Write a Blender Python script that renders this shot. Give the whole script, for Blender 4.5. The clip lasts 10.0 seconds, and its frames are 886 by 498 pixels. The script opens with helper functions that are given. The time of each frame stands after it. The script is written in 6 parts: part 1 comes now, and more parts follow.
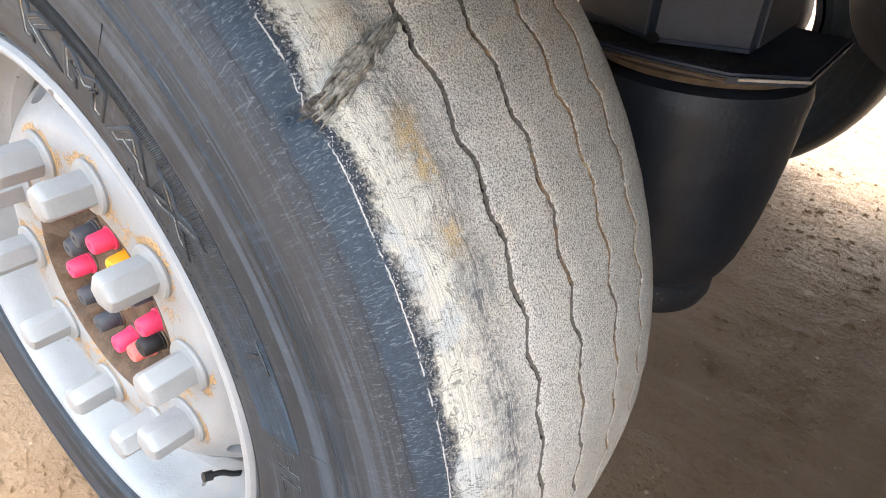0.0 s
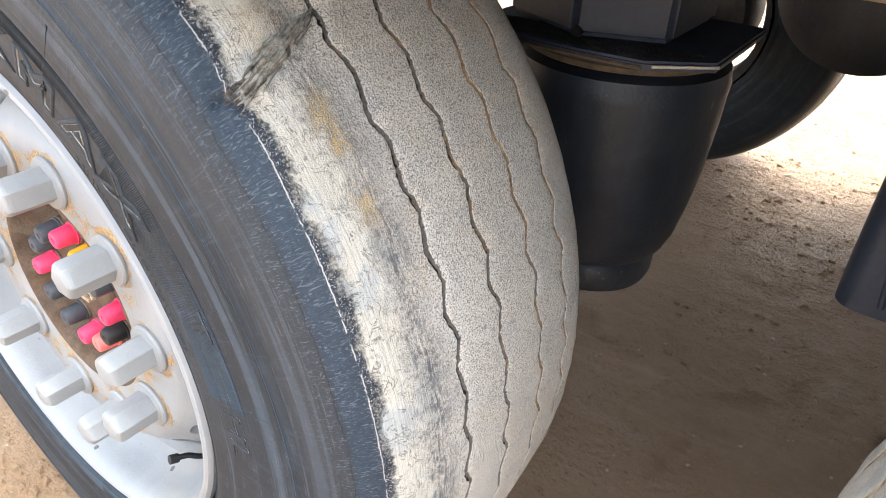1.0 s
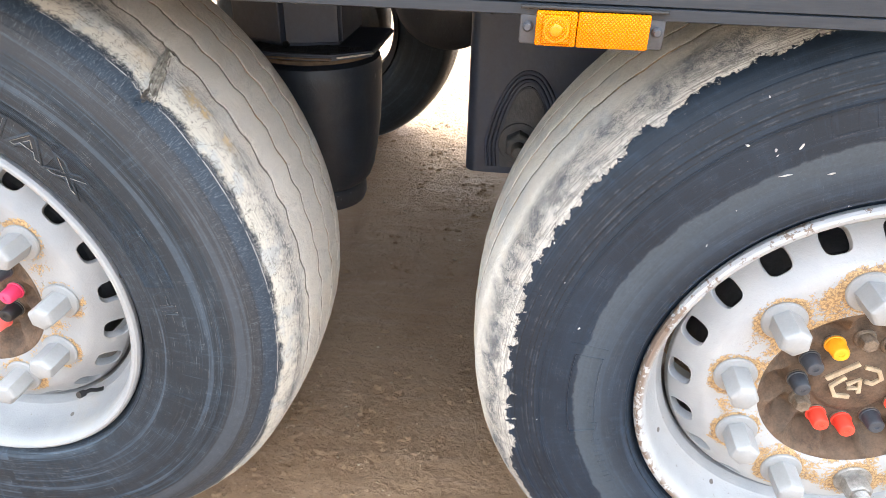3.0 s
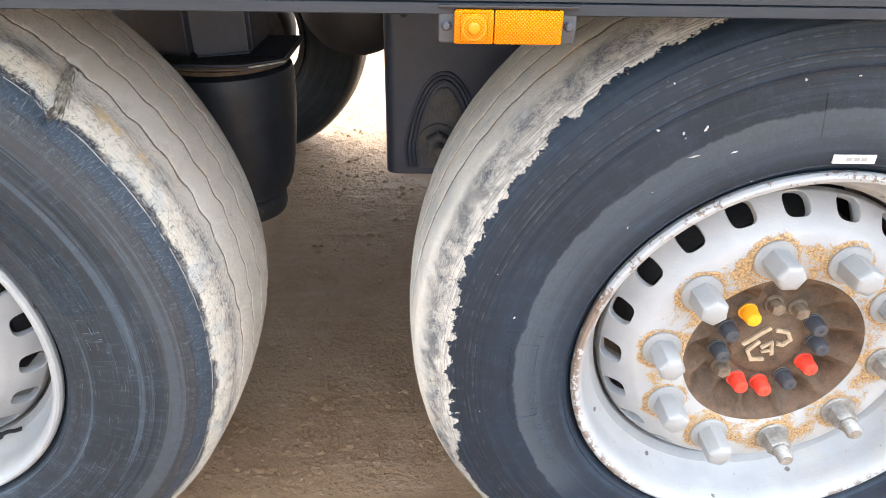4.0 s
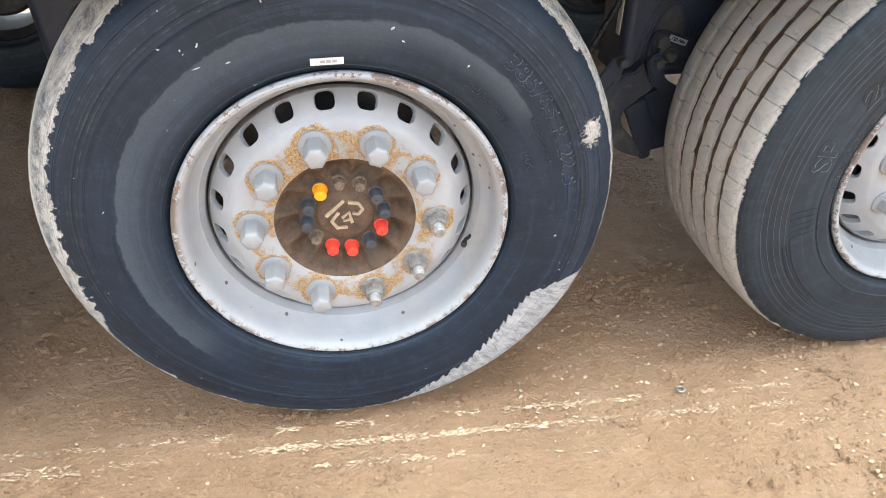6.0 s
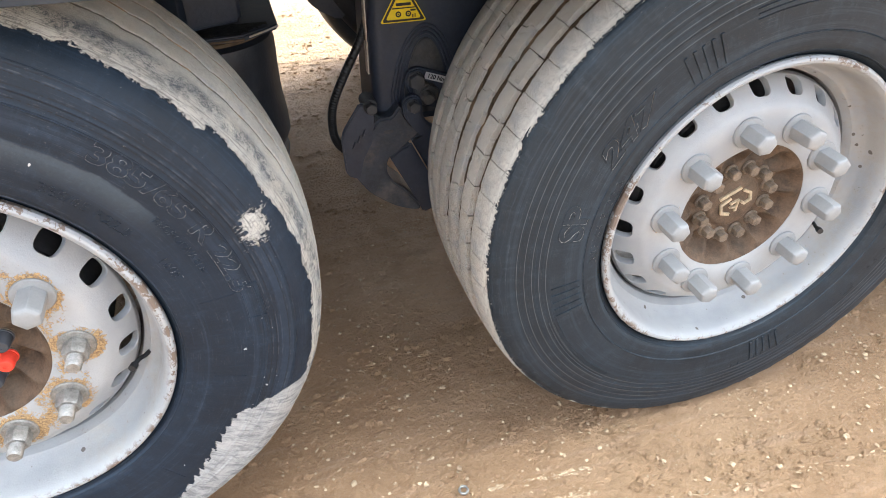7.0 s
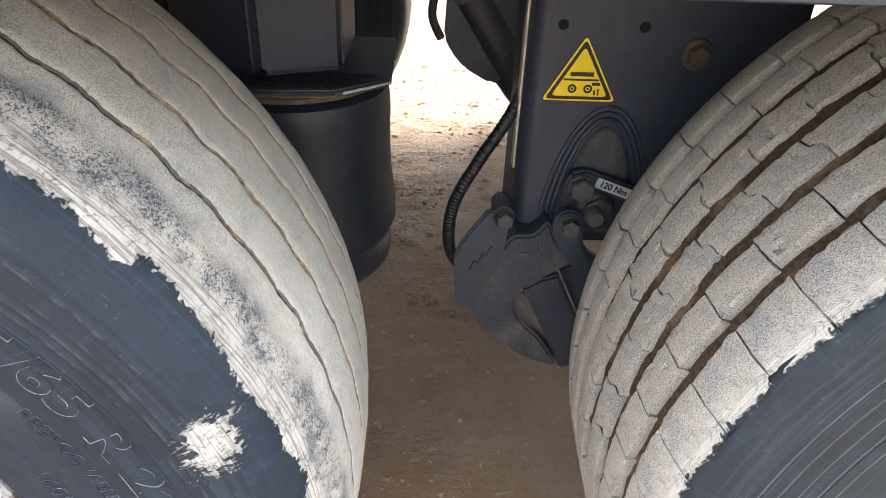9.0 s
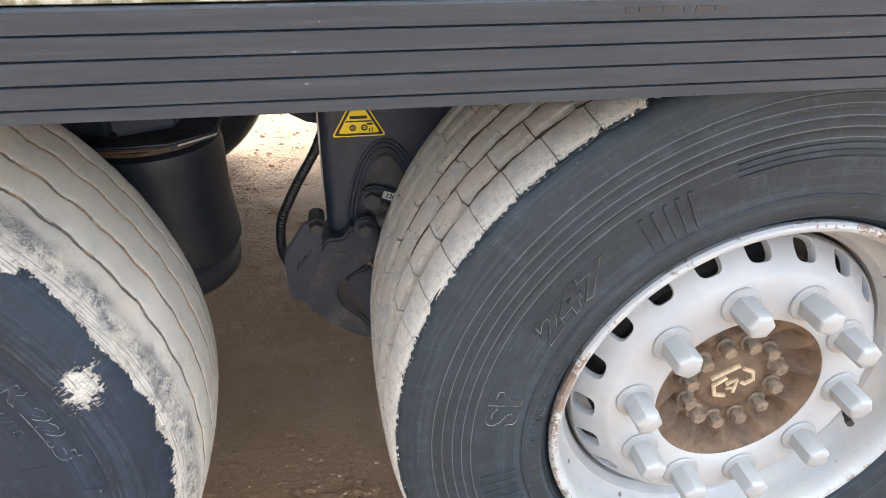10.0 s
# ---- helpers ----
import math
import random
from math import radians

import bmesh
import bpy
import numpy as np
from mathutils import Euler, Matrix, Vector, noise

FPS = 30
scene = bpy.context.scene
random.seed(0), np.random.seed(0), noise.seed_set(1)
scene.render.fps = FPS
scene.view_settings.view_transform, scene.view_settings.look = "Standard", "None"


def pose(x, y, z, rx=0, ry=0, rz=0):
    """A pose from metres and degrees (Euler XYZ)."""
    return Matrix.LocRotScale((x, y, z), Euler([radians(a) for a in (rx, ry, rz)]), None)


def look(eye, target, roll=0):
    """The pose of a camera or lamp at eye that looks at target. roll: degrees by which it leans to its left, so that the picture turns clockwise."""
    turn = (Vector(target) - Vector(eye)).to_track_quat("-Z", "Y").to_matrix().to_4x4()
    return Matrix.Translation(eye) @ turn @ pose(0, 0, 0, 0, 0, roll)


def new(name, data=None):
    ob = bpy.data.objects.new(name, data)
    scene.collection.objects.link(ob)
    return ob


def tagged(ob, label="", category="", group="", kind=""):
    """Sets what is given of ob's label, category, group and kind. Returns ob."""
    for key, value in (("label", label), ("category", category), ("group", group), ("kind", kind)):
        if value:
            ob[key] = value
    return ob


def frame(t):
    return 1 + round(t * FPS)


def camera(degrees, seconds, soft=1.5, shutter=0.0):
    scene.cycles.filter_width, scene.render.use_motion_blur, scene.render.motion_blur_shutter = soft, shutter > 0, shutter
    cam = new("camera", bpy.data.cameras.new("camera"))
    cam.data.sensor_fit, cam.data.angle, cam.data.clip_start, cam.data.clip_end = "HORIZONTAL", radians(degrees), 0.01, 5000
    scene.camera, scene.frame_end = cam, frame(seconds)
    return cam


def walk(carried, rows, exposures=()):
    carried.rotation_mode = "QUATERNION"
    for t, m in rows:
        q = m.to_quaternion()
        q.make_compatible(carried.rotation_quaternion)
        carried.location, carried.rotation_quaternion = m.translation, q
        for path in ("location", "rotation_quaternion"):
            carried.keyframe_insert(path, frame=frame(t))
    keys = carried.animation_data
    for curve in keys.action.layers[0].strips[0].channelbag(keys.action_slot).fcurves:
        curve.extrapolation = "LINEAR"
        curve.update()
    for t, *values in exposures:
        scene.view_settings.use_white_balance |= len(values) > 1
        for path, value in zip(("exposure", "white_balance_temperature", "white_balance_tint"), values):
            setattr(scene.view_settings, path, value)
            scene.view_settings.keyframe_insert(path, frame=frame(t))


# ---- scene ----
cam = camera(67.2, 10.0, soft=0.5)
PATH = [
    (0, (-0.67, -0.196, 1.02), (-1.665, 1.149, -0.076), 3.7),
    (0.5, (-0.631, -0.189, 1.014), (-1.626, 1.157, -0.081), 3.3),
    (1, (-0.599, -0.21, 1.026), (-1.57, 1.168, -0.051), 2.6),
    (1.5, (-0.581, -0.309, 1.06), (-1.288, 1.243, 0.015), 2.3),
    (1.8, (-0.568, -0.467, 1.086), (-1.079, 1.183, 0.078), 2.4),
    (2, (-0.539, -0.531, 1.102), (-0.948, 1.136, 0.075), 1.8),
    (2.3, (-0.533, -0.614, 1.110), (-0.765, 1.112, 0.127), 1.0),
    (2.5, (-0.507, -0.631, 1.127), (-0.747, 1.081, 0.121), 0.9),
    (2.7, (-0.487, -0.668, 1.132), (-0.709, 1.046, 0.124), 1.2),
    (3.8, (-0.497, -0.726, 1.135), (-0.624, 1.002, 0.135), 0.8),
    (4, (-0.503, -0.716, 1.131), (-0.466, 1.021, 0.141), 1.0),
    (4.3, (-0.484, -0.748, 1.137), (-0.427, 0.992, 0.153), 0.7),
    (4.5, (-0.466, -0.772, 1.15), (-0.295, 0.959, 0.164), 0.7),
    (5, (-0.377, -0.858, 1.168), (-0.18, 0.854, 0.159), 0.8),
    (5.1, (-0.372, -0.888, 1.189), (-0.14, 0.77, 0.095), 1.0),
    (5.3, (-0.268, -0.937, 1.214), (-0.102, 0.683, 0.055), 0.4),
    (5.5, (-0.222, -0.983, 1.211), (0.057, 0.608, 0.031), 0.7),
    (5.7, (-0.152, -1.006, 1.217), (0.148, 0.573, 0.027), 0.3),
    (6.8, (0.372, -0.821, 1.219), (0.765, 0.73, 0.019), 0.2),
    (7, (0.467, -0.774, 1.203), (0.948, 0.753, 0.004), 0.1),
    (7.5, (0.652, -0.643, 1.186), (1.208, 0.865, -0.004), 0.4),
    (8, (0.62, -0.428, 1.154), (0.962, 1.143, -0.036), 2.1),
    (8.2, (0.587, -0.373, 1.146), (0.827, 1.209, -0.054), 2.8),
    (8.5, (0.584, -0.33, 1.096), (0.667, 1.265, -0.116), 3.2),
    (8.7, (0.590, -0.314, 1.062), (0.662, 1.297, -0.131), 2.7),
    (9, (0.595, -0.315, 1.062), (0.654, 1.383, -0.007), 2.4),
    (9.5, (0.632, -0.385, 1.110), (0.731, 1.33, 0.08), 1.4),
    (9.7, (0.667, -0.465, 1.162), (0.903, 1.232, 0.130), 1.9),
    (10, (0.744, -0.606, 1.2), (1.046, 1.089, 0.182), 0.8),
]
EXPOSURES = [(0, 3.12), (1.0, 3.1), (2.0, 3.15), (2.5, 3.15), (4.0, 3.05), (4.5, 3.03), (5.0, 2.98), (5.5, 2.68), (7.5, 2.68), (8.5, 3.2), (9.0, 3.15), (9.5, 3.3), (9.7, 3.28), (10.0, 2.95)]
walk(cam, [(t, look(eye, target, roll)) for t, eye, target, roll in PATH], [(t, stops, 6350, 8) for t, stops in EXPOSURES])

# ---- world and light: bright overcast sky ----
SUN_EL, SUN_AZ = radians(75), radians(50)
world = bpy.data.worlds.new("overcast")
scene.world = world
world.use_nodes = True
wn = world.node_tree
wn.nodes.clear()
w_out = wn.nodes.new("ShaderNodeOutputWorld")
w_bg = wn.nodes.new("ShaderNodeBackground")
w_sky = wn.nodes.new("ShaderNodeTexSky")
w_sky.sky_type, w_sky.sun_disc = "NISHITA", False
w_sky.sun_elevation, w_sky.sun_rotation = SUN_EL, SUN_AZ
w_sky.air_density, w_sky.dust_density = 1.0, 4.0
w_hs = wn.nodes.new("ShaderNodeHueSaturation")
w_hs.inputs["Saturation"].default_value = 0.42
wn.links.new(w_sky.outputs[0], w_hs.inputs["Color"])
wn.links.new(w_hs.outputs[0], w_bg.inputs[0])
w_bg.inputs[1].default_value = 0.15
wn.links.new(w_bg.outputs[0], w_out.inputs[0])
sun = new("sun", bpy.data.lights.new("sun", "SUN"))
sun.data.energy, sun.data.angle, sun.data.color = 1.4, radians(50), (0.885, 0.985, 1.0)
# the brightest part of the overcast sky stands high beyond the trailer
to_sun = Vector((math.sin(SUN_AZ) * math.cos(SUN_EL), math.cos(SUN_AZ) * math.cos(SUN_EL), math.sin(SUN_EL)))
sun.matrix_world = look(to_sun * 30, (0, 0, 0))

# ---- node helpers ----
def mk(name, rough=0.7, metal=0.0):
    m = bpy.data.materials.new(name)
    m.use_nodes = True
    nt = m.node_tree
    b = nt.nodes["Principled BSDF"]
    b.inputs["Roughness"].default_value, b.inputs["Metallic"].default_value = rough, metal
    return m, nt, b


def put_in(nt, sock, v):
    if isinstance(v, bpy.types.NodeSocket):
        nt.links.new(v, sock)
    elif v is not None:
        if isinstance(v, tuple) and len(v) == 3 and sock.type == "RGBA":
            v = (*v, 1)
        sock.default_value = v


def op(nt, kind, a, b=None, c=None, clamp=False):
    n = nt.nodes.new("ShaderNodeMath")
    n.operation, n.use_clamp = kind, clamp
    for i, v in enumerate((a, b, c)):
        put_in(nt, n.inputs[i], v)
    return n.outputs[0]


def mixc(nt, fac, a, b, blend="MIX"):
    n = nt.nodes.new("ShaderNodeMix")
    n.data_type, n.blend_type = "RGBA", blend
    put_in(nt, n.inputs[0], fac)
    put_in(nt, n.inputs[6], a)
    put_in(nt, n.inputs[7], b)
    return n.outputs[2]


def step(nt, v, lo, hi):
    n = nt.nodes.new("ShaderNodeMapRange")
    n.interpolation_type = "SMOOTHSTEP"
    put_in(nt, n.inputs[0], v)
    put_in(nt, n.inputs[1], lo)
    put_in(nt, n.inputs[2], hi)
    return n.outputs[0]


def coords(nt, kind="Object"):
    return nt.nodes.new("ShaderNodeTexCoord").outputs[kind]


def mapped(nt, vec, scale=(1, 1, 1), loc=(0, 0, 0)):
    n = nt.nodes.new("ShaderNodeMapping")
    put_in(nt, n.inputs[0], vec)
    n.inputs["Scale"].default_value, n.inputs["Location"].default_value = scale, loc
    return n.outputs[0]


def noi(nt, vec, scale, detail=4, rough=0.6, dist=0.0):
    n = nt.nodes.new("ShaderNodeTexNoise")
    put_in(nt, n.inputs["Vector"], vec)
    n.inputs["Scale"].default_value, n.inputs["Detail"].default_value = scale, detail
    n.inputs["Roughness"].default_value, n.inputs["Distortion"].default_value = rough, dist
    return n.outputs[0]


def vor(nt, vec, scale, feature="F1"):
    n = nt.nodes.new("ShaderNodeTexVoronoi")
    n.feature = feature
    put_in(nt, n.inputs["Vector"], vec)
    n.inputs["Scale"].default_value = scale
    return n.outputs[0]


def bump(nt, b, height, dist=0.002, strength=1.0):
    n = nt.nodes.new("ShaderNodeBump")
    n.inputs["Strength"].default_value, n.inputs["Distance"].default_value = strength, dist
    put_in(nt, n.inputs["Height"], height)
    nt.links.new(n.outputs[0], b.inputs["Normal"])


def split(nt, vec):
    n = nt.nodes.new("ShaderNodeSeparateXYZ")
    put_in(nt, n.inputs[0], vec)
    return n.outputs


def simple(name, col, rough=0.6, metal=0.0, var=0.25, scale=30.0, bdist=0.0006, dust=0.0):
    """A plain surface with grain and stains at two sizes, and a little dust."""
    m, nt, b = mk(name, rough, metal)
    o = coords(nt)
    n1, n2 = noi(nt, o, scale, 5), noi(nt, o, scale * 7, 3)
    k = op(nt, "ADD", op(nt, "MULTIPLY", n1, 0.7), op(nt, "MULTIPLY", n2, 0.3))
    lo, hi = tuple(c * (1 - var) for c in col), tuple(min(1, c * (1 + var)) for c in col)
    c = mixc(nt, step(nt, k, 0.3, 0.7), lo, hi)
    if dust:
        d = step(nt, noi(nt, o, scale * 0.35, 6, 0.7), 0.45, 0.75)
        c = mixc(nt, op(nt, "MULTIPLY", d, dust), c, (0.23, 0.19, 0.14))
    nt.links.new(c, b.inputs["Base Color"])
    nt.links.new(op(nt, "ADD", rough - 0.1, op(nt, "MULTIPLY", n1, 0.2)), b.inputs["Roughness"])
    bump(nt, b, n2, bdist)
    return m


# ---- materials ----
def ground_mat():
    m, nt, b = mk("packed_sand", 0.85)
    o = coords(nt)
    big, mid, fine = noi(nt, o, 1.3, 5), noi(nt, o, 9, 6, 0.65), noi(nt, o, 140, 5, 0.75)
    grit = noi(nt, o, 520, 2, 0.8)
    streak = noi(nt, mapped(nt, o, (1.2, 14, 1)), 2.2, 5, 0.6)
    c = mixc(nt, step(nt, big, 0.35, 0.65), (0.365, 0.218, 0.113), (0.439, 0.278, 0.154))
    c = mixc(nt, op(nt, "MULTIPLY", step(nt, mid, 0.45, 0.7), 0.22), c, (0.284, 0.167, 0.087))
    c = mixc(nt, op(nt, "MULTIPLY", step(nt, streak, 0.5, 0.75), 0.45), c, (0.470, 0.319, 0.216))
    c = mixc(nt, op(nt, "MULTIPLY", step(nt, fine, 0.56, 0.7), 0.4), c, (0.529, 0.389, 0.279))
    c = mixc(nt, op(nt, "MULTIPLY", step(nt, fine, 0.44, 0.30), 0.35), c, (0.111, 0.069, 0.038))
    c = mixc(nt, op(nt, "MULTIPLY", step(nt, grit, 0.56, 0.68), 0.3), c, (0.568, 0.426, 0.307))
    c = mixc(nt, op(nt, "MULTIPLY", step(nt, grit, 0.44, 0.32), 0.35), c, (0.122, 0.074, 0.043))
    # thin dark broken ruts along the lane beyond the trailer, and scattered dark crumbs
    rut = noi(nt, mapped(nt, o, (0.5, 11, 1)), 1.6, 6, 0.68, 0.3)
    crack = op(nt, "MULTIPLY", op(nt, "MULTIPLY", step(nt, rut, 0.484, 0.495), step(nt, rut, 0.509, 0.498)), op(nt, "MULTIPLY", step(nt, mid, 0.46, 0.60), step(nt, split(nt, o)[1], 1.5, 2.4)))
    c = mixc(nt, op(nt, "MULTIPLY", crack, 0.75), c, (0.083, 0.051, 0.032))
    crumb = op(nt, "MULTIPLY", step(nt, vor(nt, mapped(nt, o, (0.7, 1.0, 1.0)), 60), 0.22, 0.15), step(nt, noi(nt, o, 5, 4), 0.46, 0.60))
    c = mixc(nt, op(nt, "MULTIPLY", crumb, 0.22), c, (0.113, 0.068, 0.042))
    nt.links.new(c, b.inputs["Base Color"])
    nt.links.new(op(nt, "ADD", 0.42, op(nt, "MULTIPLY", mid, 0.5)), b.inputs["Roughness"])
    clod = op(nt, "ADD", vor(nt, o, 60), op(nt, "MULTIPLY", op(nt, "SUBTRACT", crumb, crack), 1.5))
    rough = op(nt, "ADD", op(nt, "MULTIPLY", fine, 0.6), op(nt, "MULTIPLY", grit, 0.2))
    bump(nt, b, op(nt, "ADD", op(nt, "ADD", mid, rough), op(nt, "ADD", op(nt, "MULTIPLY", streak, 0.5), op(nt, "MULTIPLY", clod, 0.3))), 0.018)
    return m


def ramp(nt, v, stops, lo, hi):
    """A broken line through the stops (position, value), mapped from lo..hi."""
    n = nt.nodes.new("ShaderNodeValToRGB")
    e = n.color_ramp.elements
    while len(e) < len(stops):
        e.new(0.5)
    for q, (p, val) in zip(e, stops):
        q.position = p
        k = (val - lo) / (hi - lo)
        q.color = (k, k, k, 1)
    nt.links.new(v, n.inputs[0])
    return op(nt, "ADD", lo, op(nt, "MULTIPLY", n.outputs[0], hi - lo))


def tyre_mat(name, edge, soft, amp, nscale, mud, crust, rubber, crust_to, speck, spill=(), wedges=(), scuffs=(), stains=(), blobs=(), streaks=0.5, gdirt=(0.17, 0.12, 0.07), hairy=0.0, earth=0.46, rings=(), cracks=0.5, gritty=0.8, patch=0.45, mottle=0.4, pale_rings=(), creep=0.0, slate=0.4, bands=0.25, drawn=0.0, fine=0.0):
    """Rubber sidewall with a dried-mud tread. The UV map holds the turn round the wheel (0 to 1) and the way across the
    tyre in metres.
    The mud begins at edge, is a pale crust up to crust_to, and is worn to speckled rubber between the two values of
    speck.
    spill is the inner border of a smear that runs down the sidewall; rings are thin broken mould lines, and at 0.0178
    the painted shade of the gap beside the rim."""
    m, nt, b = mk(name, 0.7)
    b.inputs["Specular IOR Level"].default_value = 0.32
    o, uv = coords(nt), coords(nt, "UV")
    u, v, _ = split(nt, uv)
    ring = mapped(nt, uv, (3.3, 1, 1))
    n_edge = noi(nt, ring, nscale, 6, 0.62, 0.4)
    grain = noi(nt, o, 720, 2, 0.8)
    n_fine = noi(nt, o, 240, 4, 0.7)
    n_mid = noi(nt, o, 55, 6, 0.68)
    n_big = noi(nt, o, 7, 5, 0.6)
    mulc = lambda *q: op(nt, "MULTIPLY", q[0], q[1]) if len(q) == 2 else op(nt, "MULTIPLY", q[0], mulc(*q[1:]))
    band = lambda q, lo, hi, f: mulc(step(nt, q, lo - f, lo + f), step(nt, q, hi + f, hi - f))
    off = lambda q, k: mulc(op(nt, "SUBTRACT", q, 0.5), k)
    # rubber with streaks that run across the sidewall and round it
    ra = noi(nt, mapped(nt, uv, (420, 16, 1)), 1.0, 5, 0.65)
    rb = noi(nt, mapped(nt, uv, (7, 190, 1)), 1.0, 6, 0.68)
    c = mixc(nt, step(nt, n_big, 0.3, 0.7), tuple(x * 0.78 for x in rubber), tuple(x * 1.3 for x in rubber))
    c = mixc(nt, mulc(step(nt, ra, 0.55, 0.68), streaks * 0.6), c, tuple(x * 3.0 for x in rubber))
    c = mixc(nt, mulc(step(nt, rb, 0.54, 0.66), streaks), c, tuple(x * 2.8 for x in rubber))
    c = mixc(nt, mulc(step(nt, n_mid, 0.52, 0.68), 0.4), c, tuple(x * 2.2 for x in rubber))
    c = mixc(nt, mulc(step(nt, n_fine, 0.64, 0.78), 0.4), c, (0.2, 0.2, 0.2))
    c = mixc(nt, mulc(step(nt, grain, 0.46, 0.34), 0.55), c, tuple(x * 0.4 for x in rubber))
    wide = noi(nt, mapped(nt, uv, (2.2, 44, 1)), 1.0, 4, 0.6, 0.2)
    c = mixc(nt, mulc(step(nt, wide, 0.53, 0.60), op(nt, "ADD", 0.4, mulc(n_mid, 0.8)), bands), c, tuple(x * 3.2 + 0.012 for x in rubber))
    c = mixc(nt, mulc(step(nt, wide, 0.46, 0.38), bands), c, tuple(x * 0.55 + 0.003 for x in rubber))
    scr = noi(nt, mapped(nt, uv, (30, 950, 1)), 1.0, 3, 0.7, 0.3)
    scx = noi(nt, mapped(nt, uv, (1700, 45, 1)), 1.0, 3, 0.7, 0.8)
    c = mixc(nt, mulc(step(nt, scr, 0.60, 0.66), step(nt, n_mid, 0.42, 0.58), streaks * 0.7), c, (0.15, 0.16, 0.17))
    c = mixc(nt, mulc(step(nt, scx, 0.60, 0.68), step(nt, n_mid, 0.50, 0.62), streaks * 0.6), c, (0.14, 0.15, 0.16))
    for (ua, ub, va, vb, k, col) in scuffs:
        f = mulc(band(u, ua, ub, 0.02), step(nt, v, va, vb), step(nt, op(nt, "ADD", v, op(nt, "ADD", off(n_mid, 0.006), off(n_edge, 0.02))), vb + 0.001, vb - 0.003), op(nt, "ADD", 0.6, mulc(n_fine, 0.8)))
        c = mixc(nt, mulc(f, k), c, col)
    for rv, k in rings:
        f = mulc(band(op(nt, "ADD", v, off(n_mid, 0.003)), rv - 0.0007, rv + 0.0007, 0.0005), step(nt, n_fine, 0.42, 0.52))
        c = mixc(nt, mulc(f, k), c, (0.006, 0.007, 0.009))
        f = mulc(band(op(nt, "ADD", v, off(n_mid, 0.003)), rv + 0.0016, rv + 0.0032, 0.0005), step(nt, n_mid, 0.47, 0.57))
        c = mixc(nt, mulc(f, k * 0.3), c, (0.10, 0.105, 0.11))
    for rv in pale_rings:
        f = band(op(nt, "ADD", v, off(n_mid, 0.0015)), rv - 0.0006, rv + 0.0006, 0.0005)
        c = mixc(nt, mulc(f, op(nt, "ADD", 0.15, mulc(n_mid, 0.6))), c, (0.14, 0.15, 0.16))
    if hairy:
        # rubber brushed blue-grey beside the crust, and its short strokes
        hair = noi(nt, mapped(nt, uv, (1100, 95, 1)), 1.0, 4, 0.7, 2.2)
        vw = op(nt, "ADD", v, off(n_mid, 0.008))
        c = mixc(nt, mulc(band(vw, edge - 0.080, edge - 0.036, 0.006), 0.4), c, (0.046, 0.047, 0.050))
        near = band(vw, edge - 0.035, edge - 0.010, 0.004)
        c = mixc(nt, mulc(near, op(nt, "ADD", 0.45, mulc(n_mid, 0.6))), c, (0.024, 0.040, 0.062))
        c = mixc(nt, mulc(step(nt, v, edge - 0.085, edge - 0.02), step(nt, hair, 0.55, 0.63), hairy), c, (0.17, 0.185, 0.20))
        c = mixc(nt, mulc(step(nt, v, edge - 0.060, edge - 0.02), step(nt, hair, 0.46, 0.40), hairy), c, (0.010, 0.016, 0.027))
        c = mixc(nt, mulc(band(vw, edge - 0.0372, edge - 0.0362, 0.0005), step(nt, n_mid, 0.38, 0.48), 0.8), c, (0.010, 0.010, 0.011))
        dark = band(vw, edge - 0.013, edge + 0.001, 0.003)
        c = mixc(nt, mulc(dark, step(nt, n_fine, 0.44, 0.48), 0.9), c, (0.010, 0.016, 0.027))
        c = mixc(nt, mulc(dark, step(nt, grain, 0.57, 0.61), 0.8), c, (0.40, 0.40, 0.39))
    w = op(nt, "ADD", v, off(n_edge, amp))
    w = op(nt, "ADD", w, off(n_mid, min(0.02, amp * 0.6)))
    w = op(nt, "ADD", w, off(n_fine, min(0.018, amp * 0.5)))
    for ua, ub, d, sharp in wedges:
        comb = noi(nt, mapped(nt, uv, (150, 12, 1)), 1.0, 3, 0.6)
        f = mulc(step(nt, u, ub, ub - sharp), step(nt, u, ua, ua + (ub - ua) * 0.75))
        w = op(nt, "ADD", w, mulc(mulc(f, d), op(nt, "ADD", 0.35, mulc(comb, 1.2))))
    mask = step(nt, w, edge - creep, edge - creep + soft)
    smear = None
    if spill:
        border = ramp(nt, u, spill, 0.10, 0.27)
        saw = op(nt, "FRACT", op(nt, "ADD", mulc(u, 118), mulc(n_edge, 2.2)))
        vv = op(nt, "ADD", v, op(nt, "ADD", mulc(saw, 0.009), op(nt, "ADD", off(n_mid, 0.016), off(n_fine, 0.010))))
        smear = mulc(step(nt, op(nt, "SUBTRACT", vv, border), 0.006, 0.009), step(nt, border, 0.262, 0.250))
        stroke = noi(nt, mapped(nt, uv, (260, 26, 1)), 1.0, 5, 0.7, 0.6)
        mask = op(nt, "MAXIMUM", mask, mulc(smear, op(nt, "ADD", 0.78, mulc(step(nt, stroke, 0.34, 0.54), 0.22))))
    for x, y, z, size in blobs:
        dv = nt.nodes.new("ShaderNodeVectorMath")
        dv.operation = "DISTANCE"
        nt.links.new(o, dv.inputs[0])
        dv.inputs[1].default_value = (x, y, z)
        flake = noi(nt, mapped(nt, uv, (560, 34, 1)), 1.0, 4, 0.65, 0.9)
        dist = op(nt, "ADD", dv.outputs["Value"], op(nt, "ADD", off(n_mid, 0.05), op(nt, "ADD", off(n_fine, 0.035), off(flake, 0.045))))
